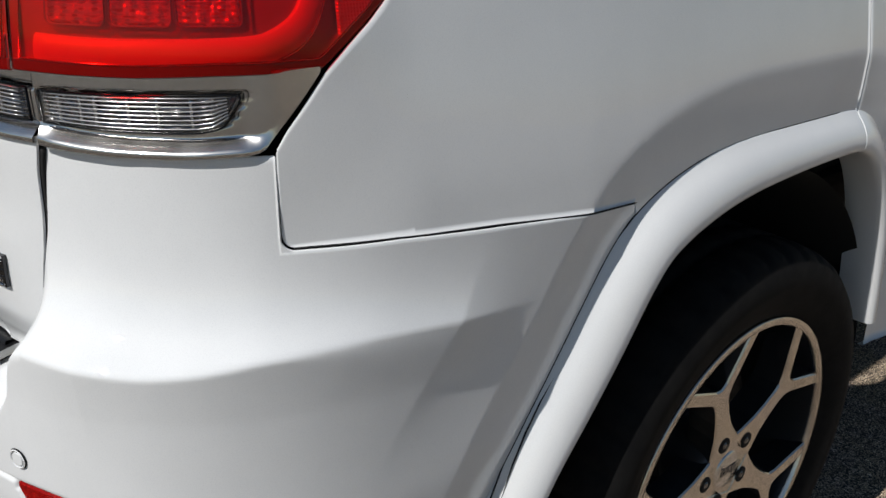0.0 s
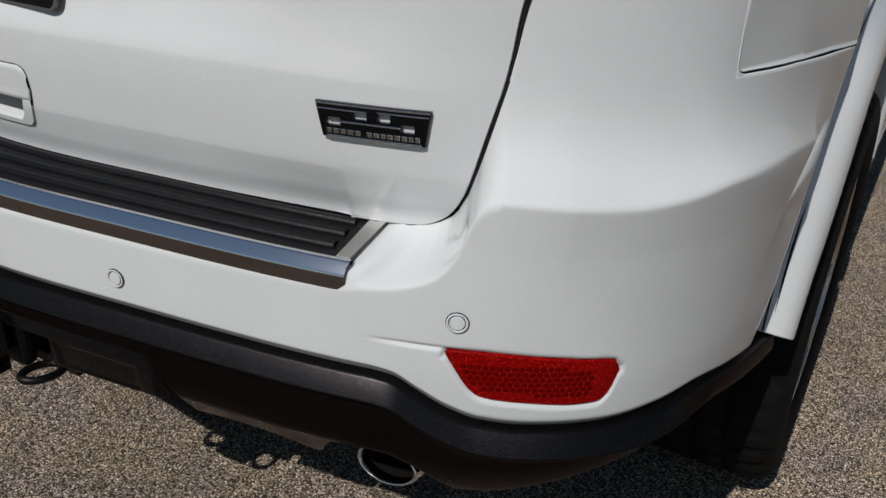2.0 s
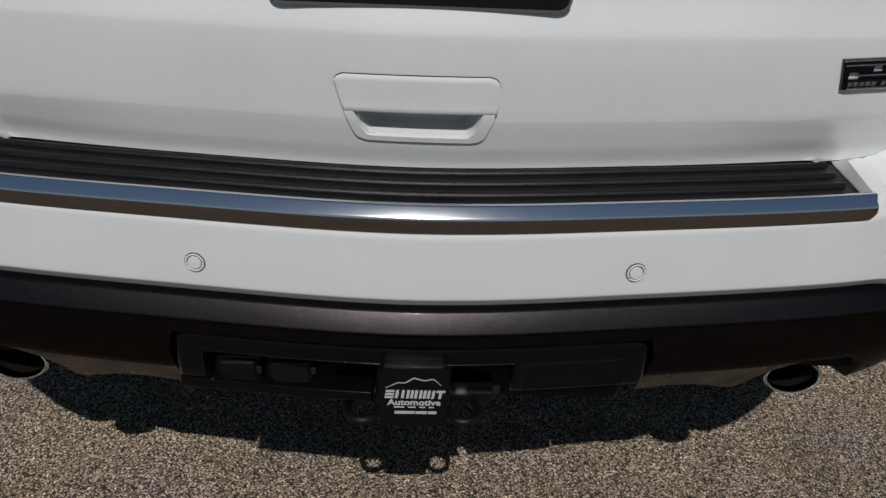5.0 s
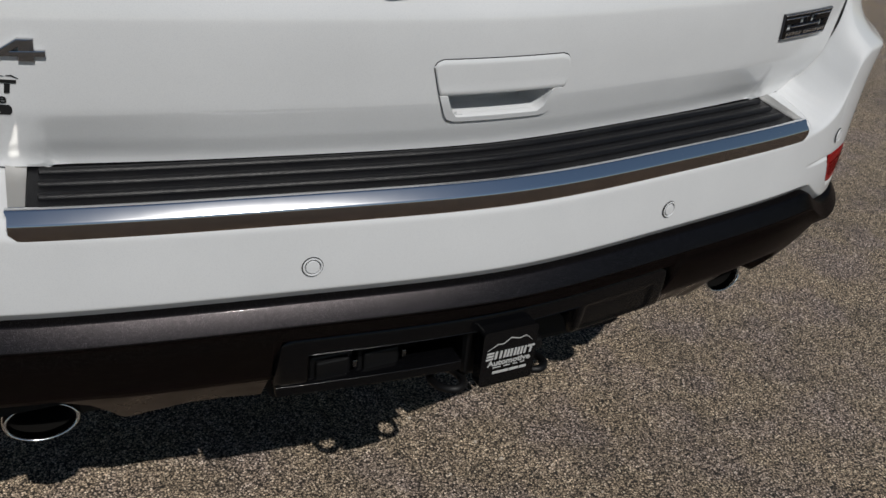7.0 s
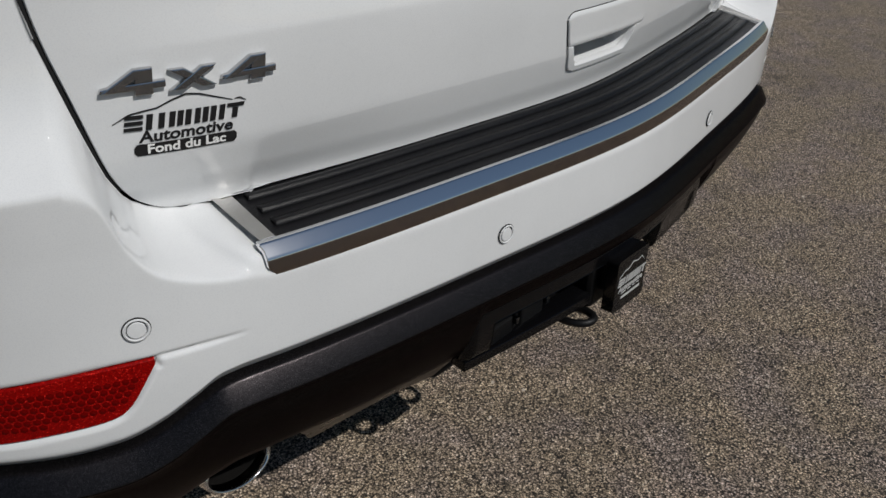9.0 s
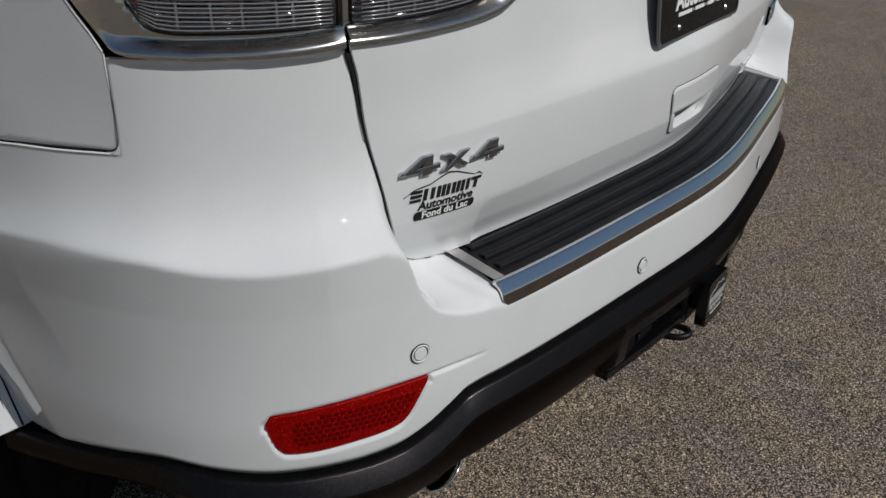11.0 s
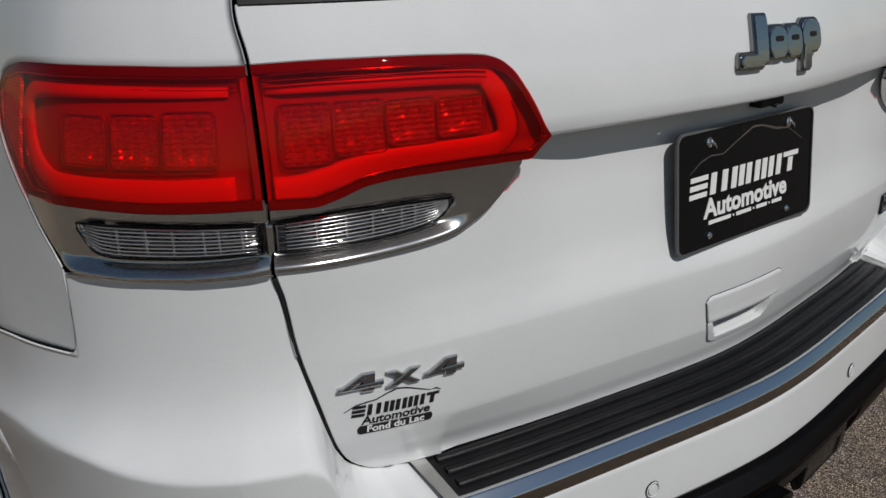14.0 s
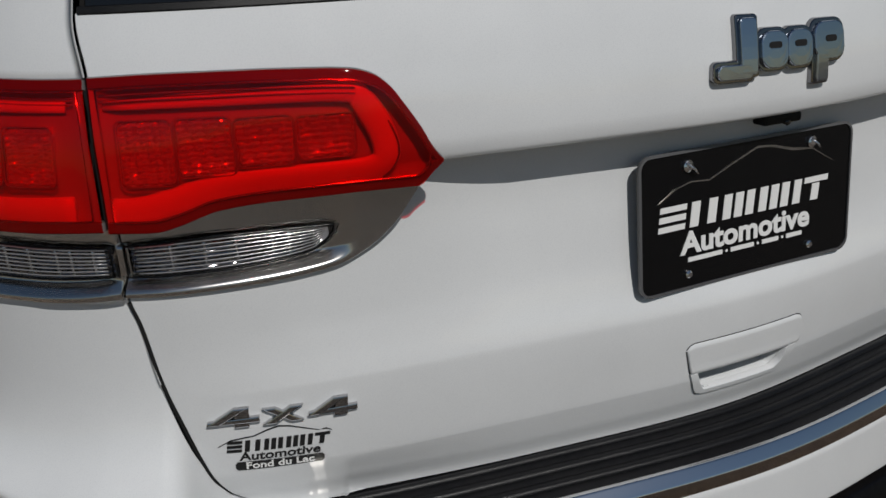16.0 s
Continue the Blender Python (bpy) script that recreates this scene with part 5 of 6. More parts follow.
def cell(parent_, sgn, u0, u1, z0, z1, depth=-.011):
    """A pillowed mirror cell with rows of small facets and a dark rounded outline."""
    r = .006
    def corner(u):
        k = np.clip(1 - np.minimum(u - u0, u1 - u) / r, 0, 1)
        return r * (1 - np.sqrt(np.maximum(1 - k * k, 0)))
    U, Z = columns(np.linspace(u0, u1, 44), lambda u: z0 + corner(u), lambda u: z1 - corner(u), 36)
    e = np.minimum(np.minimum(U - u0, u1 - U), np.minimum(Z - z0, z1 - Z))
    D = depth - .003 * np.clip(e / .014, 0, 1) + (.0013 + .0009 * np.sin(37 * np.floor((Z - z0) / .0052) + 53 * np.floor((U - u0) / .0061) + u0 * 900)) * (np.abs(np.sin((Z - z0) * math.pi / .0052)) + np.abs(np.sin((U - u0) * math.pi / .0061))) * np.clip(e / .003, 0, 1)
    P = place(U * sgn, upper(np.maximum(U, .56), Z) - lens_lift(U, Z) - D, Z)
    ob = link("reflector_cell", mesh_of(*panel_data(P, outward(U * sgn), .004), LAMP_CELL), parent_)
    q = np.array(rounded(u0 - .001, u1 + .001, z0 - .001, z1 + .001, .006))
    v, f = tube([tuple(p) for p in lamp_s(depth + .002)(q[:, 0] * sgn, q[:, 1])], .0008, 6, True)
    link("cell_rim", mesh_of(v, f, LAMP_LINE), ob)


OUT_LOW = line_of((.69, 1.0625), (.768, 1.0613), (.833, 1.0606), (.90, 1.0622), (.988, 1.0618), (1.012, 1.0805), (1.036, 1.0990), (1.0565, 1.1180), (1.0645, 1.1400), (1.0675, 1.159))
OUT_HI = curve_of((.69, 1.1882), (.76, 1.1887), (.85, 1.1902), (.95, 1.1900), (1.003, 1.1885), (1.030, 1.1845), (1.051, 1.1785), (1.0625, 1.1700), (1.0675, 1.1605))
for sgn in (1, -1):
    ob = lamp(sgn, np.concatenate([np.linspace(.7165, .992, 44), np.linspace(.997, 1.0675, 18)]), OUT_LOW, OUT_HI, "tail_lamp", "red outer tail lamp on the quarter panel")
    v, f = rod_on(-.0068, [(.722 * sgn, 1.080), (.80 * sgn, 1.078), (.90 * sgn, 1.079), (.940 * sgn, 1.083), (.968 * sgn, 1.098), (.984 * sgn, 1.123), (.988 * sgn, 1.146), (.980 * sgn, 1.161), (.955 * sgn, 1.167), (.88 * sgn, 1.168), (.722 * sgn, 1.166)], [.0125] * 38 + list(np.linspace(.012, .0045, 22)))
    link("light_guide", mesh_of(v, f, LAMP_PIPE), ob, "glossy light guide loop")
    v, f = rod_on(-.0040, [(.722 * sgn, 1.0685), (.80 * sgn, 1.0670), (.90 * sgn, 1.0685), (.944 * sgn, 1.072), (.974 * sgn, 1.087), (.992 * sgn, 1.116), (.997 * sgn, 1.146)], .0009, 50, 8)
    link("guide_edge", mesh_of(v, f, CHROME), ob)
    for k in range(3):
        cell(ob, sgn, .737 + k * .061, .793 + k * .061, 1.101, 1.150 - .002 * k, -.0062)
    U, Z = columns(np.linspace(1.006, 1.052, 12), lambda u: OUT_LOW(u) + .008, lambda u: OUT_HI(u) - .012, 12)
    link("side_marker", mesh_of(*panel_data(place(U * sgn, upper(U, Z) - lens_lift(U, Z) + .0035, Z), outward(U * sgn), .003), MARKER), ob, "textured side marker")
    ob = lamp(sgn, np.concatenate([np.linspace(.388, .47, 22)[:-1], np.linspace(.47, .6995, 30)]), LAMP_IN_BOT, LAMP_IN_TOP, "tail_lamp", "red inner tail lamp on the tailgate")
    v, f = rod_on(-.0090, [(.686 * sgn, 1.077), (.66 * sgn, 1.0775), (.625 * sgn, 1.085), (.59 * sgn, 1.0925), (.54 * sgn, 1.0955), (.48 * sgn, 1.0955), (.447 * sgn, 1.099), (.438 * sgn, 1.115), (.447 * sgn, 1.142), (.458 * sgn, 1.160), (.48 * sgn, 1.167), (.58 * sgn, 1.168), (.686 * sgn, 1.166)], [.0125] * 42 + list(np.linspace(.012, .004, 18)))
    link("light_guide", mesh_of(v, f, LAMP_PIPE), ob, "glossy light guide loop")
    v, f = rod_on(-.0052, [(.686 * sgn, 1.0665), (.66 * sgn, 1.0675), (.625 * sgn, 1.0745), (.59 * sgn, 1.082), (.54 * sgn, 1.085), (.48 * sgn, 1.0853), (.443 * sgn, 1.089), (.428 * sgn, 1.112), (.436 * sgn, 1.140)], .0009, 60, 8)
    link("guide_edge", mesh_of(v, f, CHROME), ob)
    for k in range(4):
        cell(ob, sgn, .466 + k * .053, .516 + k * .053, 1.112 + (.001, -.002, -.007, -.013)[k], 1.153 - (.004, .002, 0, 0)[k], -.0090)

    # satin trim and reversing lights below the red lamps
    for nm, us, lo, hi, cl, ch in (
        ("lamp_trim", np.linspace(.7165, .987, 44), line_of((.69, .9950), (.74, .9915), (.80, .9893), (.86, .9895), (.92, .9930), (.934, .9965), (.948, 1.0132), (.968, 1.0362), (.987, 1.0595)), OUT_LOW, (.7025, .909, curve_of((.70, 1.0140), (.80, 1.0118), (.86, 1.0125), (.888, 1.0165), (.909, 1.040)), curve_of((.70, 1.0415), (.80, 1.0430), (.909, 1.0452))), None),
        ("lamp_trim", np.concatenate([np.linspace(.407, .47, 34)[:-1], np.linspace(.47, .700, 36)]), curve_of((.405, 1.071), (.43, 1.038), (.456, 1.0175), (.49, 1.0030), (.548, .9972), (.62, .9955), (.705, .9945)), LAMP_IN_BOT, (.488, .690, curve_of((.487, 1.0410), (.500, 1.0255), (.514, 1.0190), (.552, 1.0148), (.60, 1.0132), (.70, 1.0135)), curve_of((.487, 1.0425), (.60, 1.0455), (.70, 1.0425))), None)):
        U, Z = columns(us, lambda u: lo(u) + .0008, lambda u: hi(u) + .003, 48)
        c0, c1, clo, chi = cl
        side = 1 if us[0] > .7 else -1
        U = skew(U, Z, side)
        h = Z - (lo(U) + .0008)
        # a ledge under the light catches the sky
        span = np.clip(np.minimum(U - c0 + .02, c1 + .03 - U) / .03, 0, 1)
        ledge = np.interp(h, [0, .0026, .0046, .0150], [.0022, .0030, .0028, -.0100]) * span
        inn = np.minimum(np.minimum(Z - clo(U), chi(U) - Z), np.minimum(U - c0, c1 - U))
        # widens to the recess of the light
        rec = -.019 * np.clip((inn + .001) / .003, 0, 1)
        P = place(U * sgn, upper(np.maximum(U, .50), Z) - np.interp(U, [.70, .93], [.0014, .0005]) - ledge - rec - np.interp(U, [.40, .50, .70], [.003, .003, .0]), Z)
        tr = link(nm, mesh_of(*panel_data(P, outward(U * sgn), .010), SATIN), car, "satin chrome trim under the tail lamp")
        uu = np.linspace(c0 + .002, c1 - .001, 90)
        U, Z = columns(uu, lambda u: clo(u) + .001, lambda u: chi(u) - .001, 40)
        wave = .0026 * np.abs(np.sin((Z - clo(U)) * math.pi / .0056)) + .0018 * np.sin(U * 150) * np.sin(U * 37) + .0016 * (np.sin(U * 61) > .5)
        lift0 = np.interp(U, [.40, .50, .70], [.003, .003, .0])
        P = place(U * sgn, upper(np.maximum(U, .50), Z) + .0095 - wave - lift0, Z)
        rl = link("reversing_light", mesh_of(*panel_data(P, outward(U * sgn), 0), LAMP_MIRROR, False), car, "clear ribbed reversing light")
        uu = np.linspace(c0 + .0015, c1 - .0005, 30)
        U, Z = columns(uu, lambda u: clo(u) + .0005, lambda u: chi(u) - .0005, 8)
        lift0 = np.interp(U, [.40, .50, .70], [.003, .003, .0])
        P = place(U * sgn, upper(np.maximum(U, .50), Z) + .0004 - lift0, Z)
        link("cover", mesh_of(*panel_data(P, outward(U * sgn), .004), CLEAR_LENS), rl, "clear cover")
        for zf in (.10, .22, .34, .46, .58, .70, .82, .93):
            pts = [(u * sgn, float(clo(np.array(u)) * (1 - zf) + chi(np.array(u)) * zf)) for u in np.linspace(c0 + .006, c1 - .012, 14)]
            q = np.array(pts); lf = np.interp(np.abs(q[:, 0]), [.40, .50, .70], [.003, .003, .0])
            v, f = tube([tuple(p) for p in place(q[:, 0], upper(np.maximum(np.abs(q[:, 0]), .50), q[:, 1]) + .0022 - lf, q[:, 1])], .0007, 6)
            link("louvre", mesh_of(v, f, LOUVRE), rl)
        for u in (c0 + (c1 - c0) * np.array((.10, .22, .30, .47, .62, .78))):
            zz = np.linspace(float(clo(u)) + .003, float(chi(u)) - .003, 8); uu = np.full(8, u)
            if zz[-1] > zz[0]:
                v, f = tube([tuple(p) for p in place(uu * sgn, upper(np.maximum(uu, .50), zz) + .0058 - np.interp(uu, [.40, .50, .70], [.003, .003, .0]), zz)], .0016, 8)
                link("prism", mesh_of(v, f, CHROME), rl)
        q = np.array([(u, float(clo(np.array(u)))) for u in np.linspace(c0 + .001, c1 - .001, 40)] + [(u, float(chi(np.array(u)))) for u in np.linspace(c1 - .001, c0 + .001, 40)])
        lf = np.interp(q[:, 0], [.40, .50, .70], [.003, .003, .0])
        v, f = tube([tuple(p) for p in place(q[:, 0] * sgn, upper(np.maximum(q[:, 0], .50), q[:, 1]) + .002 - lf, q[:, 1])], .0013, 6, True)
        link("surround", mesh_of(v, f, GLOSS_BLACK), rl)

# ---- tailgate fittings ----
# handle: flap, tray, finger recess
def tg(u, z, lift):
    return place(u, upper(u, z) - lift, z)


H_LO = line_of((-.098, .833), (-.092, .812), (-.088, .800), (-.078, .7765), (-.073, .7700), (-.064, .7668), (-.05, .7662), (.058, .7655), (.068, .7668), (.075, .772), (.086, .800), (.0885, .815))
H_HI = line_of((-.098, .835), (-.095, .8395), (-.088, .8418), (.076, .8422), (.083, .840), (.087, .8355), (.0885, .830))
us = np.concatenate([np.linspace(-.098, -.06, 16)[:-1], np.linspace(-.06, .06, 24), np.linspace(.06, .0885, 14)[1:]])
# no gap is cut: a wider dark sheet's rim stands for the joint's shade
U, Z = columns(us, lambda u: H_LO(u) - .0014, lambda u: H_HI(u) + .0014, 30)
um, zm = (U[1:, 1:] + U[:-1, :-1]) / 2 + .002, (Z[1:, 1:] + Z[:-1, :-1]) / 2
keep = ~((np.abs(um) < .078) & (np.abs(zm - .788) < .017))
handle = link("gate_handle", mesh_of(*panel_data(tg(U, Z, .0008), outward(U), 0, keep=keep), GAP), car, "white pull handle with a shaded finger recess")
U, Z = columns(us, lambda u: np.maximum(H_LO(u), .8012), H_HI, 16)
e = np.minimum(Z - np.maximum(H_LO(U), .8012), H_HI(U) - Z)
link("flap", mesh_of(*panel_data(place(U, upper(U, Z) - .0036 + .002 * np.clip(1 - e / .004, 0, 1) ** 2 - .001 * np.clip((.815 - Z) / .014, 0, 1) ** 1.5, Z), outward(U), .030), WHITE), handle)
ul = us[(us > -.0885) & (us < .0863)]
RIM = lambda u: np.interp(u, [-.086, -.078, -.070, -.062, .056, .064, .071, .082], [.8003, .8003, .782, .7725, .7715, .780, .8003, .8003])
U, Z = columns(ul, H_LO, lambda u: np.maximum(RIM(u), H_LO(u) + .0006), 8)
link("tray", mesh_of(*panel_data(tg(U, Z, .0026), outward(U), .008), WHITE), handle)
U, Z = columns(np.linspace(-.080, .075, 40), lambda u: RIM(u) - .004, lambda u: .812 + 0 * u, 26)
dz = Z - (RIM(U) - .004)
P = place(U, upper(U, Z) + .0005 + .008 * np.clip(dz / .008, 0, 1) + .036 * np.clip((dz - .008) / .004, 0, 1), Z)
link("recess", mesh_of(*panel_data(P, outward(U), 0), WHITE), handle)

# model badge of bars with open windows
bdg = [(0, 450, 0, 25), (2, 148, 25, 55), (200, 245, 25, 55), (292, 446, 25, 55), (10, 40, 55, 83), (95, 335, 55, 83), (385, 432, 55, 83), (22, 425, 83, 128)]
bm = bmesh.new()


def bar_into(bm, a0, a1, b0, b1, d0, d1, bev=.0006, slant=(0, 0)):
    q = prism([(a0 + slant[0], b0), (a1 + slant[1], b0), (a1, b1), (a0, b1)], d1, d0, 0)
    es = [e for e in q.edges if all(abs(v.co.y - d1) < 1e-9 for v in e.verts)]
    bmesh.ops.bevel(q, geom=es, offset=bev, segments=1, affect="EDGES")
    bmesh.ops.subdivide_edges(q, edges=[e for e in q.edges if e.calc_length() > .03], cuts=3)
    me = bpy.data.meshes.new("q"); q.to_mesh(me); q.free(); bm.from_mesh(me); bpy.data.meshes.remove(me)


K = .000281
for x0, x1, y0, y1 in bdg:
    side_l, side_r = (lambda y: 22 * y / 128), (lambda y: 450 - 25 * y / 128)
    l0, l1 = (side_l(y0), side_l(y1)) if x0 < 25 else (x0, x0)
    r0, r1 = (side_r(y0), side_r(y1)) if x1 > 420 else (x1, x1)
    bar_into(bm, (l0 - 225) * K, (r0 - 225) * K, (64 - y1) * K, (64 - y0) * K, 0, .0045, .0006, ((l1 - l0) * K, (r1 - r0) * K))
badge = part("model_badge", wrap(bm, .5385, .8475, .0004, tilt=1.5), BADGE_DARK, car, "dark chrome model badge with open windows")
for x0, x1, y0, y1, mt in ((4, 446, 2, 9, CHROME), (10, 205, 22, 27, CHROME), (245, 440, 18, 23, CHROME), (60, 330, 64, 70, CHROME), (40, 412, 118, 126, CHROME)):
    bm = bmesh.new(); bar_into(bm, (x0 - 225) * K, (x1 - 225) * K, (64 - y1) * K, (64 - y0) * K, .0043, .0058, .0003)
    part("ridge", wrap(bm, .5385, .8475, .0004, tilt=1.5), mt, badge)
random.seed(4)
bm = bmesh.new(); x = 42
for w in (24, 26, 26, 28, 26, 0, 24, 26, 24, 26, 26, 26, 22, 22):
    if w: bar_into(bm, (x - 225) * K, (x + w - 5 - 225) * K, (64 - 112) * K, (64 - 94) * K, .0043, .0054, .0003)
    x += w + 2 if w else 18
part("raised_letters", wrap(bm, .5385, .8475, .0004, tilt=1.5), SATIN, badge)

BADGE_CHROME = mat("badge_chrome", (.24, .24, .25), .08, 1.0)
LETTER_CHROME = mat("letter_chrome", (.48, .48, .49), .06, 1.0)
# four by four badge and dealer decal
FOUR = [[(0, .20), (.25, .20), (.80, 1), (.53, 1)], [(0, .20), (.12, .20), (1.0, .22), (1.0, .50), (.30, .46), (.02, .36)], [(.52, 0), (.80, 0), (.82, 1), (.56, 1)]]
CROSS = [[(0, 0), (.30, 0), (1.0, 1), (.68, 1)], [(.70, 0), (1.0, 0), (.32, 1), (0, 1)]]
drive = new("drive_badge"); drive.parent = car; drive["label"] = "raised chrome letters 4x4"
for nm, strokes, u0, w, z0, h in (("figure", FOUR, -.6375, .0550, .8515, .0212), ("letter", CROSS, -.5795, .0420, .8505, .0172), ("figure", FOUR, -.5335, .0515, .8480, .0212)):
    bm = bmesh.new()
    for k, o in enumerate(strokes):
        q = prism([(a * w - w / 2, b * h - h / 2) for a, b in o], .0048 - .0004 * k, 0, .0012)
        me = bpy.data.meshes.new("q"); q.to_mesh(me); q.free(); bm.from_mesh(me); bpy.data.meshes.remove(me)
    part(nm, wrap(bm, u0 + w / 2, z0 + h / 2, .0006, tilt=-1.5), LETTER_CHROME, drive)
DU0, DZ0, DT = -.5690, .8180, -3.2
decal = new("dealer_decal"); decal.parent = car; decal["label"] = "black dealer decal with a mountain line"
for q in mark(.0130, .108):
    part("name_stroke", wrap(q, DU0 + .001, DZ0 + .0075, .0005, tilt=DT), DECAL_BLACK, decal)
part("word", wrap(letters("Automotive", .0138, .0003, .00035, .08, 1.28), DU0 + .002, DZ0 - .0055, .0005, tilt=DT), DECAL_BLACK, decal)
bm = bmesh.new()
cols = []
for k in range(41):
    a = -.0475 + .095 * k / 40; e = max(0, abs(a) - .0445) / .003; h = .0052 - .003 * (1 - math.sqrt(max(0, 1 - min(e, 1) ** 2)))
    cols.append([bm.verts.new((a, .0003, h * q)) for q in (-1, -.5, 0, .5, 1)])
for c, d in zip(cols, cols[1:]):
    for j in range(4):
        bm.faces.new((c[j], d[j], d[j + 1], c[j + 1]))
part("panel", wrap(bm, DU0 + .001, DZ0 - .0165, .0005, tilt=DT), DECAL_BLACK, decal)
part("word", wrap(letters("Fond du Lac", .0112, .0003, .0003, 0, 1.32), DU0 + .001, DZ0 - .0163, .0013, tilt=DT), DECAL_WHITE, decal)
part("mountain_line", wrap(ribbon([(-.062, .008), (-.048, .0150), (-.036, .0170), (-.024, .0185), (-.010, .0240), (.002, .0275), (.014, .0262), (.030, .0215), (.045, .0172)], [.0006, .0012, .0013, .0012, .0015, .0017, .0014, .0011, .0005], .0003), DU0, DZ0, .0005, tilt=DT), DECAL_BLACK, decal)
part("mountain_line", wrap(ribbon([(.047, .0178), (.052, .0182), (.058, .0152)], [.0006, .0014, .0005], .0003), DU0, DZ0, .0005, tilt=DT), DECAL_BLACK, decal)

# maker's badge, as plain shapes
bm = bmesh.new()


def add_shape(bm, q):
    me = bpy.data.meshes.new("q"); q.to_mesh(me); q.free(); bm.from_mesh(me); bpy.data.meshes.remove(me)


def ring(cx, cy, rx, ry, w, d):
    q = bmesh.new(); n = 24; rows = []
    for k in range(n):
        c = 2 * math.pi * k / n
        rows.append([q.verts.new((cx + (rx - s) * math.cos(c), dd, cy + (ry - s) * math.sin(c))) for s, dd in ((0, 0), (0, d - .0015), (.0015, d), (w - .0015, d), (w, d - .0015), (w, 0))])
    for k in range(n):
        for j in range(5):
            q.faces.new((rows[k][j], rows[k][j+1], rows[(k+1) % n][j+1], rows[(k+1) % n][j]))
    bmesh.ops.recalc_face_normals(q, faces=q.faces)
    return q


def emblem(grow, d0, d1):
    bm = bmesh.new(); g = grow
    add_shape(bm, prism(rounded(-.053 - g, -.034 + g, -.026 - g, .033 + g, .004), d1, d0, .0012))
    add_shape(bm, prism(rounded(-.079 - g, -.040 + g, -.030 - g, -.014 + g, .006), d1, d0, .0012))
    for cx in (-.013, .019):
        add_shape(bm, prism(rounded(cx - .0165 - g, cx + .0155 + g, -.021 - g, .018 + g, .012), d1, d0, .0012))
    add_shape(bm, prism(rounded(.038 - g, .079 + g, -.017 - g, .024 + g, .013), d1, d0, .0012))
    add_shape(bm, prism(rounded(.040 - g, .056 + g, -.040 - g, .000 + g, .003), d1, d0, .0012))
    return bm


def to_gate(bm, z0, lift):
    bmesh.ops.recalc_face_normals(bm, faces=bm.faces)
    for v in bm.verts:
        v.co.x *= 1.10; v.co.z *= .92
    return wrap(bm, -.014, z0, lift, tilt=-1.5)


em = part("maker_badge", to_gate(emblem(.0035, 0, .006), 1.166, .0005), BADGE_CHROME, car, "smoked chrome maker's badge")
part("badge_face", to_gate(emblem(0, .005, .0095), 1.166, .0005), BLUE_CHROME, em)
for cx, cz in ((-.013, .004), (.019, .004), (.060, .006)):
    part("badge_inset", to_gate(prism(rounded(cx - .008, cx + .007, cz - .004, cz + .003, .003), .0100, .0092), 1.166, .0005), GAP, em)

# reversing camera and lamp under the brow
bm = bmesh.new(); box(bm, .004, .058, .052, .086, 1.076, 1.087, .003)
rc = part("reversing_camera", bm, BLACK, car, "black reversing camera under the brow")
v, f = tube([(.036, .058, 1.0785), (.036, .0505, 1.077)], .0035, 14)
link("camera_eye", mesh_of(v, f, GLASS_DARK), rc)

# dealer plate
PY = .046
plate = part("dealer_plate", flat_place(prism(rounded(-.1525, .1525, -.0765, .0765, .014), .004, 0, .0008), 0, PY + .002, 1.0065), PLATE_BLACK, car, "glossy black dealer plate with white lettering, bolted to the tailgate")
rim = bmesh.new()
o1, o2 = rounded(-.1535, .1535, -.0775, .0775, .015), rounded(-.1505, .1505, -.0745, .0745, .012)
ra = [rim.verts.new((a, .0015, b)) for a, b in o1]; rb = [rim.verts.new((a, .0052, b)) for a, b in o1]; rc_ = [rim.verts.new((a, .0056, b)) for a, b in o2]; rd = [rim.verts.new((a, .004, b)) for a, b in o2]
for k in range(len(o1)):
    j = (k + 1) % len(o1)
    for p, q in ((ra, rb), (rb, rc_), (rc_, rd)):
        rim.faces.new((p[k], p[j], q[j], q[k]))
bmesh.ops.recalc_face_normals(rim, faces=rim.faces)
part("plate_edge", flat_place(rim, 0, PY + .002, 1.0065), PLATE_RIM, plate, "grey plate edge")
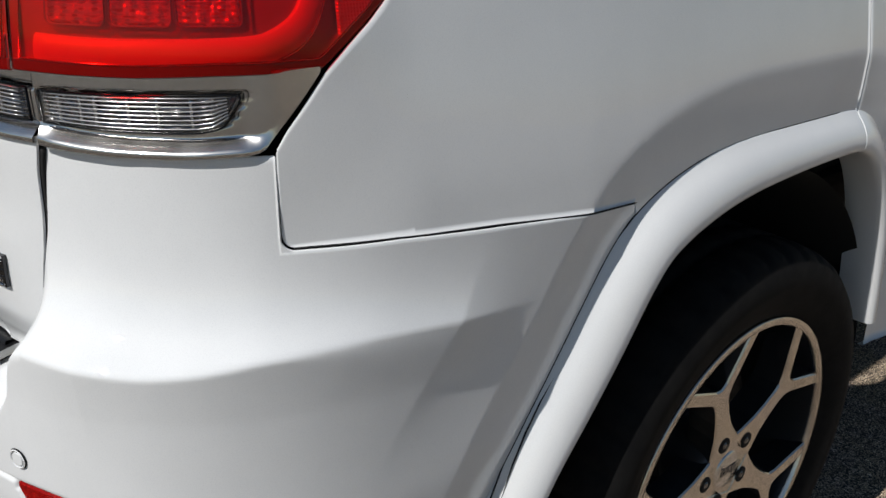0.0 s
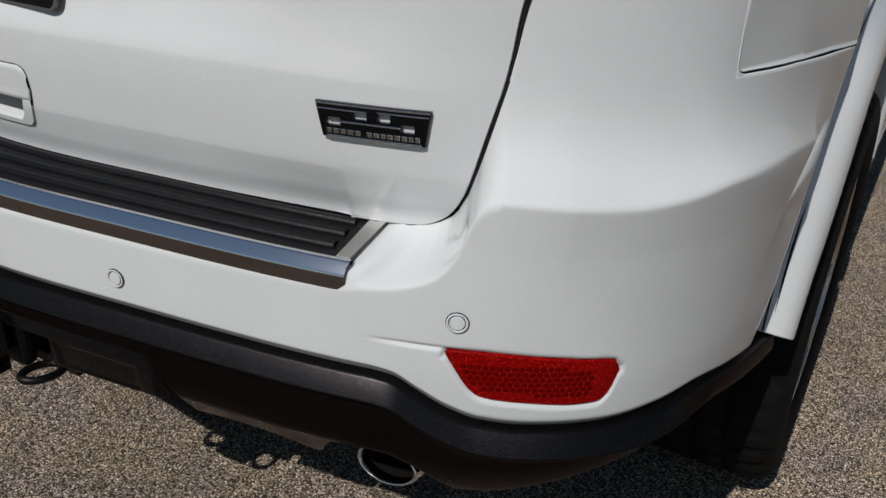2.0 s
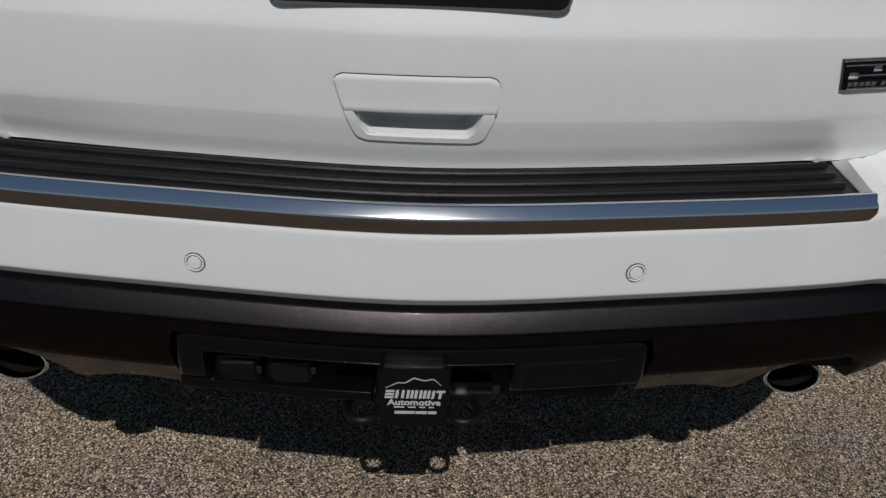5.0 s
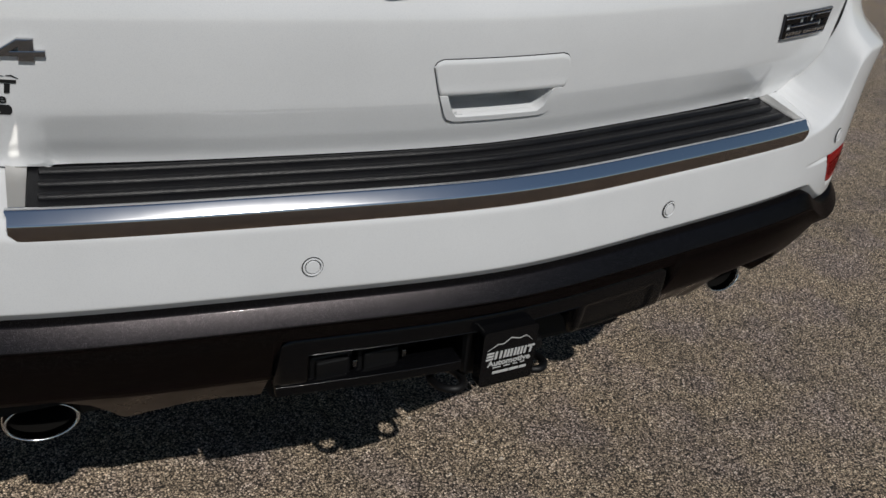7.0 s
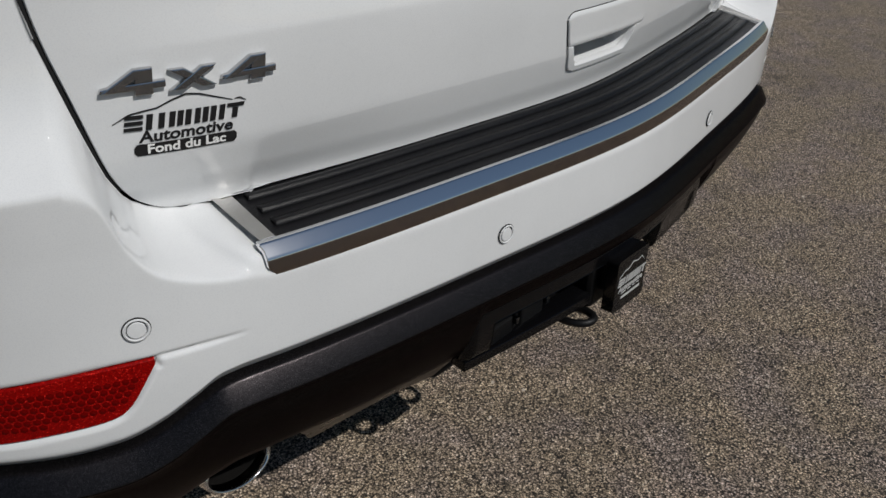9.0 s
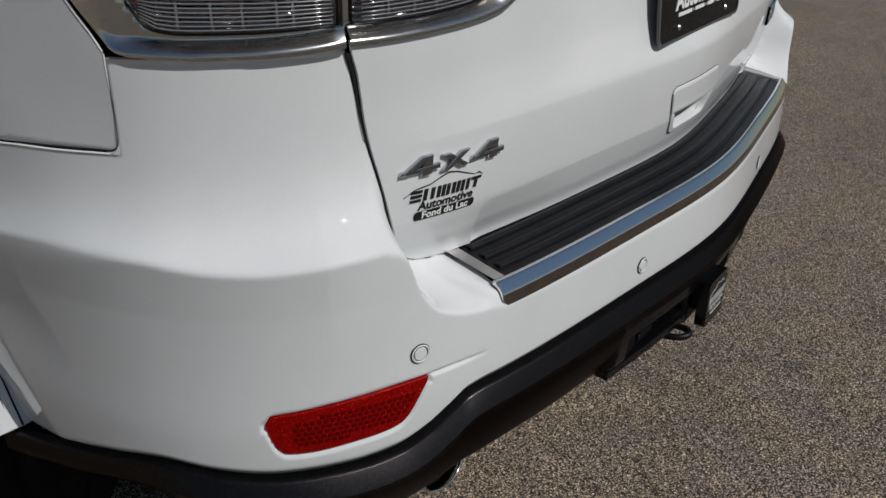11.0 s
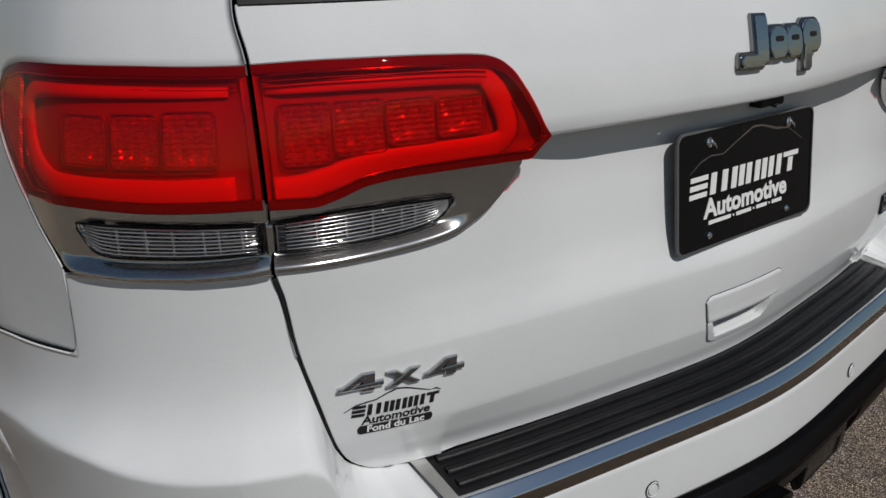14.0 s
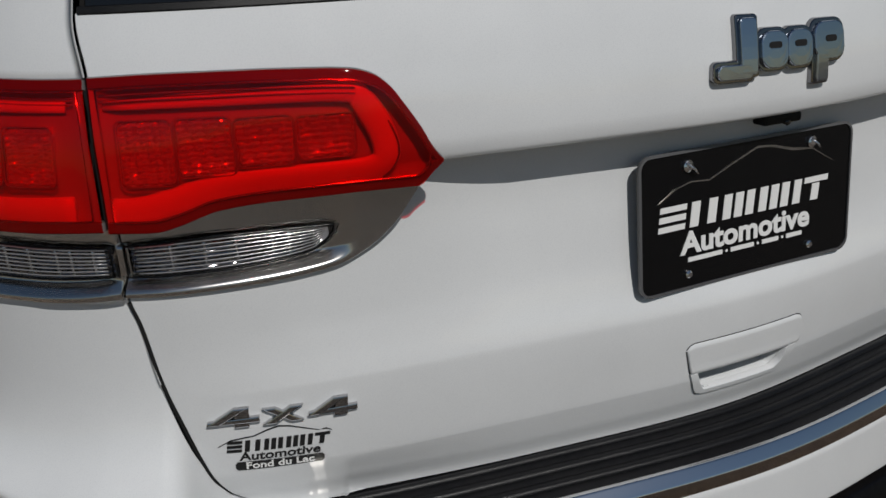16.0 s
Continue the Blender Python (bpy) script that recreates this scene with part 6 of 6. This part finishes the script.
for x in (-.085, .085):
    bm = bmesh.new(); box(bm, x - .02, x + .02, PY + .002, PY + .03, 1.055, 1.078, .002)
    part("mount", bm, BLACK, plate)
    bm = bmesh.new(); box(bm, x - .02, x + .02, PY + .002, PY + .03, .935, .955, .002)
    part("mount", bm, BLACK, plate)
for x, z, r in ((-.0895, 1.0665, .0065), (.0885, 1.0675, .0065), (-.0885, .9465, .0045), (.0895, .9465, .0045)):
    v, f = tube([(x, PY - .002, z), (x, PY - .0045, z), (x, PY - .0065, z)], [r, r, r * .6], 14)
    link("bolt", mesh_of(v, f, CHROME, False), plate, "bright plate bolt")
    if r > .005:
        v, f = tube([(x - .004, PY - .0062, z + .004), (x + .004, PY - .009, z - .003), (x + .011, PY - .006, z - .009)], .0016, 8)
        link("bolt_tie", mesh_of(v, f, CHROME), plate)
ty = PY - .0021
for q in mark(.0275, .243):
    part("name_stroke", flat_place(q, -.008, ty, 1.0125), DECAL_WHITE, plate, "white slanting stroke")
part("word", flat_place(letters("Automotive", .0345, .0008, .0011, 0, 1.12), -.004, ty, .9805), DECAL_WHITE, plate, "white word Automotive")
_bar_x = -.005 - (.048 + .034 + .025 + .024 + .036) / 2
for _w in (.048, .034, .025, .024):
    part("printed_bar", flat_place(blocks([_w], .0050, .0007, 0, 0), _bar_x + _w / 2, ty, .9625), DECAL_WHITE, plate, "small white printed bar")
    _bar_x += _w + .012
for x in (-.0295, .0165, .0535):
    part("dot", flat_place(prism(rounded(-.0016, .0016, -.0016, .0016, .0015), .0007, 0), x - .005, ty, .9625), DECAL_WHITE, plate)
part("mountain_line", flat_place(ribbon([(-.128, 1.031), (-.105, 1.044), (-.085, 1.049), (-.060, 1.047), (-.025, 1.061), (.008, 1.073), (.03, 1.071), (.06, 1.063), (.09, 1.060), (.125, 1.040)], [.0006, .0012, .0016, .0016, .0018, .0024, .0022, .0030, .0014, .0006], .0006), 0, ty, 0), SATIN, plate)
# it leans back in its recess
plate.matrix_basis = Matrix.Translation((-.004, .0110, -.0200)) @ Matrix.Translation((0, PY, 1.0065)) @ Matrix.Rotation(radians(-4.5), 4, 'X') @ Matrix.Translation((0, -PY, -1.0065))
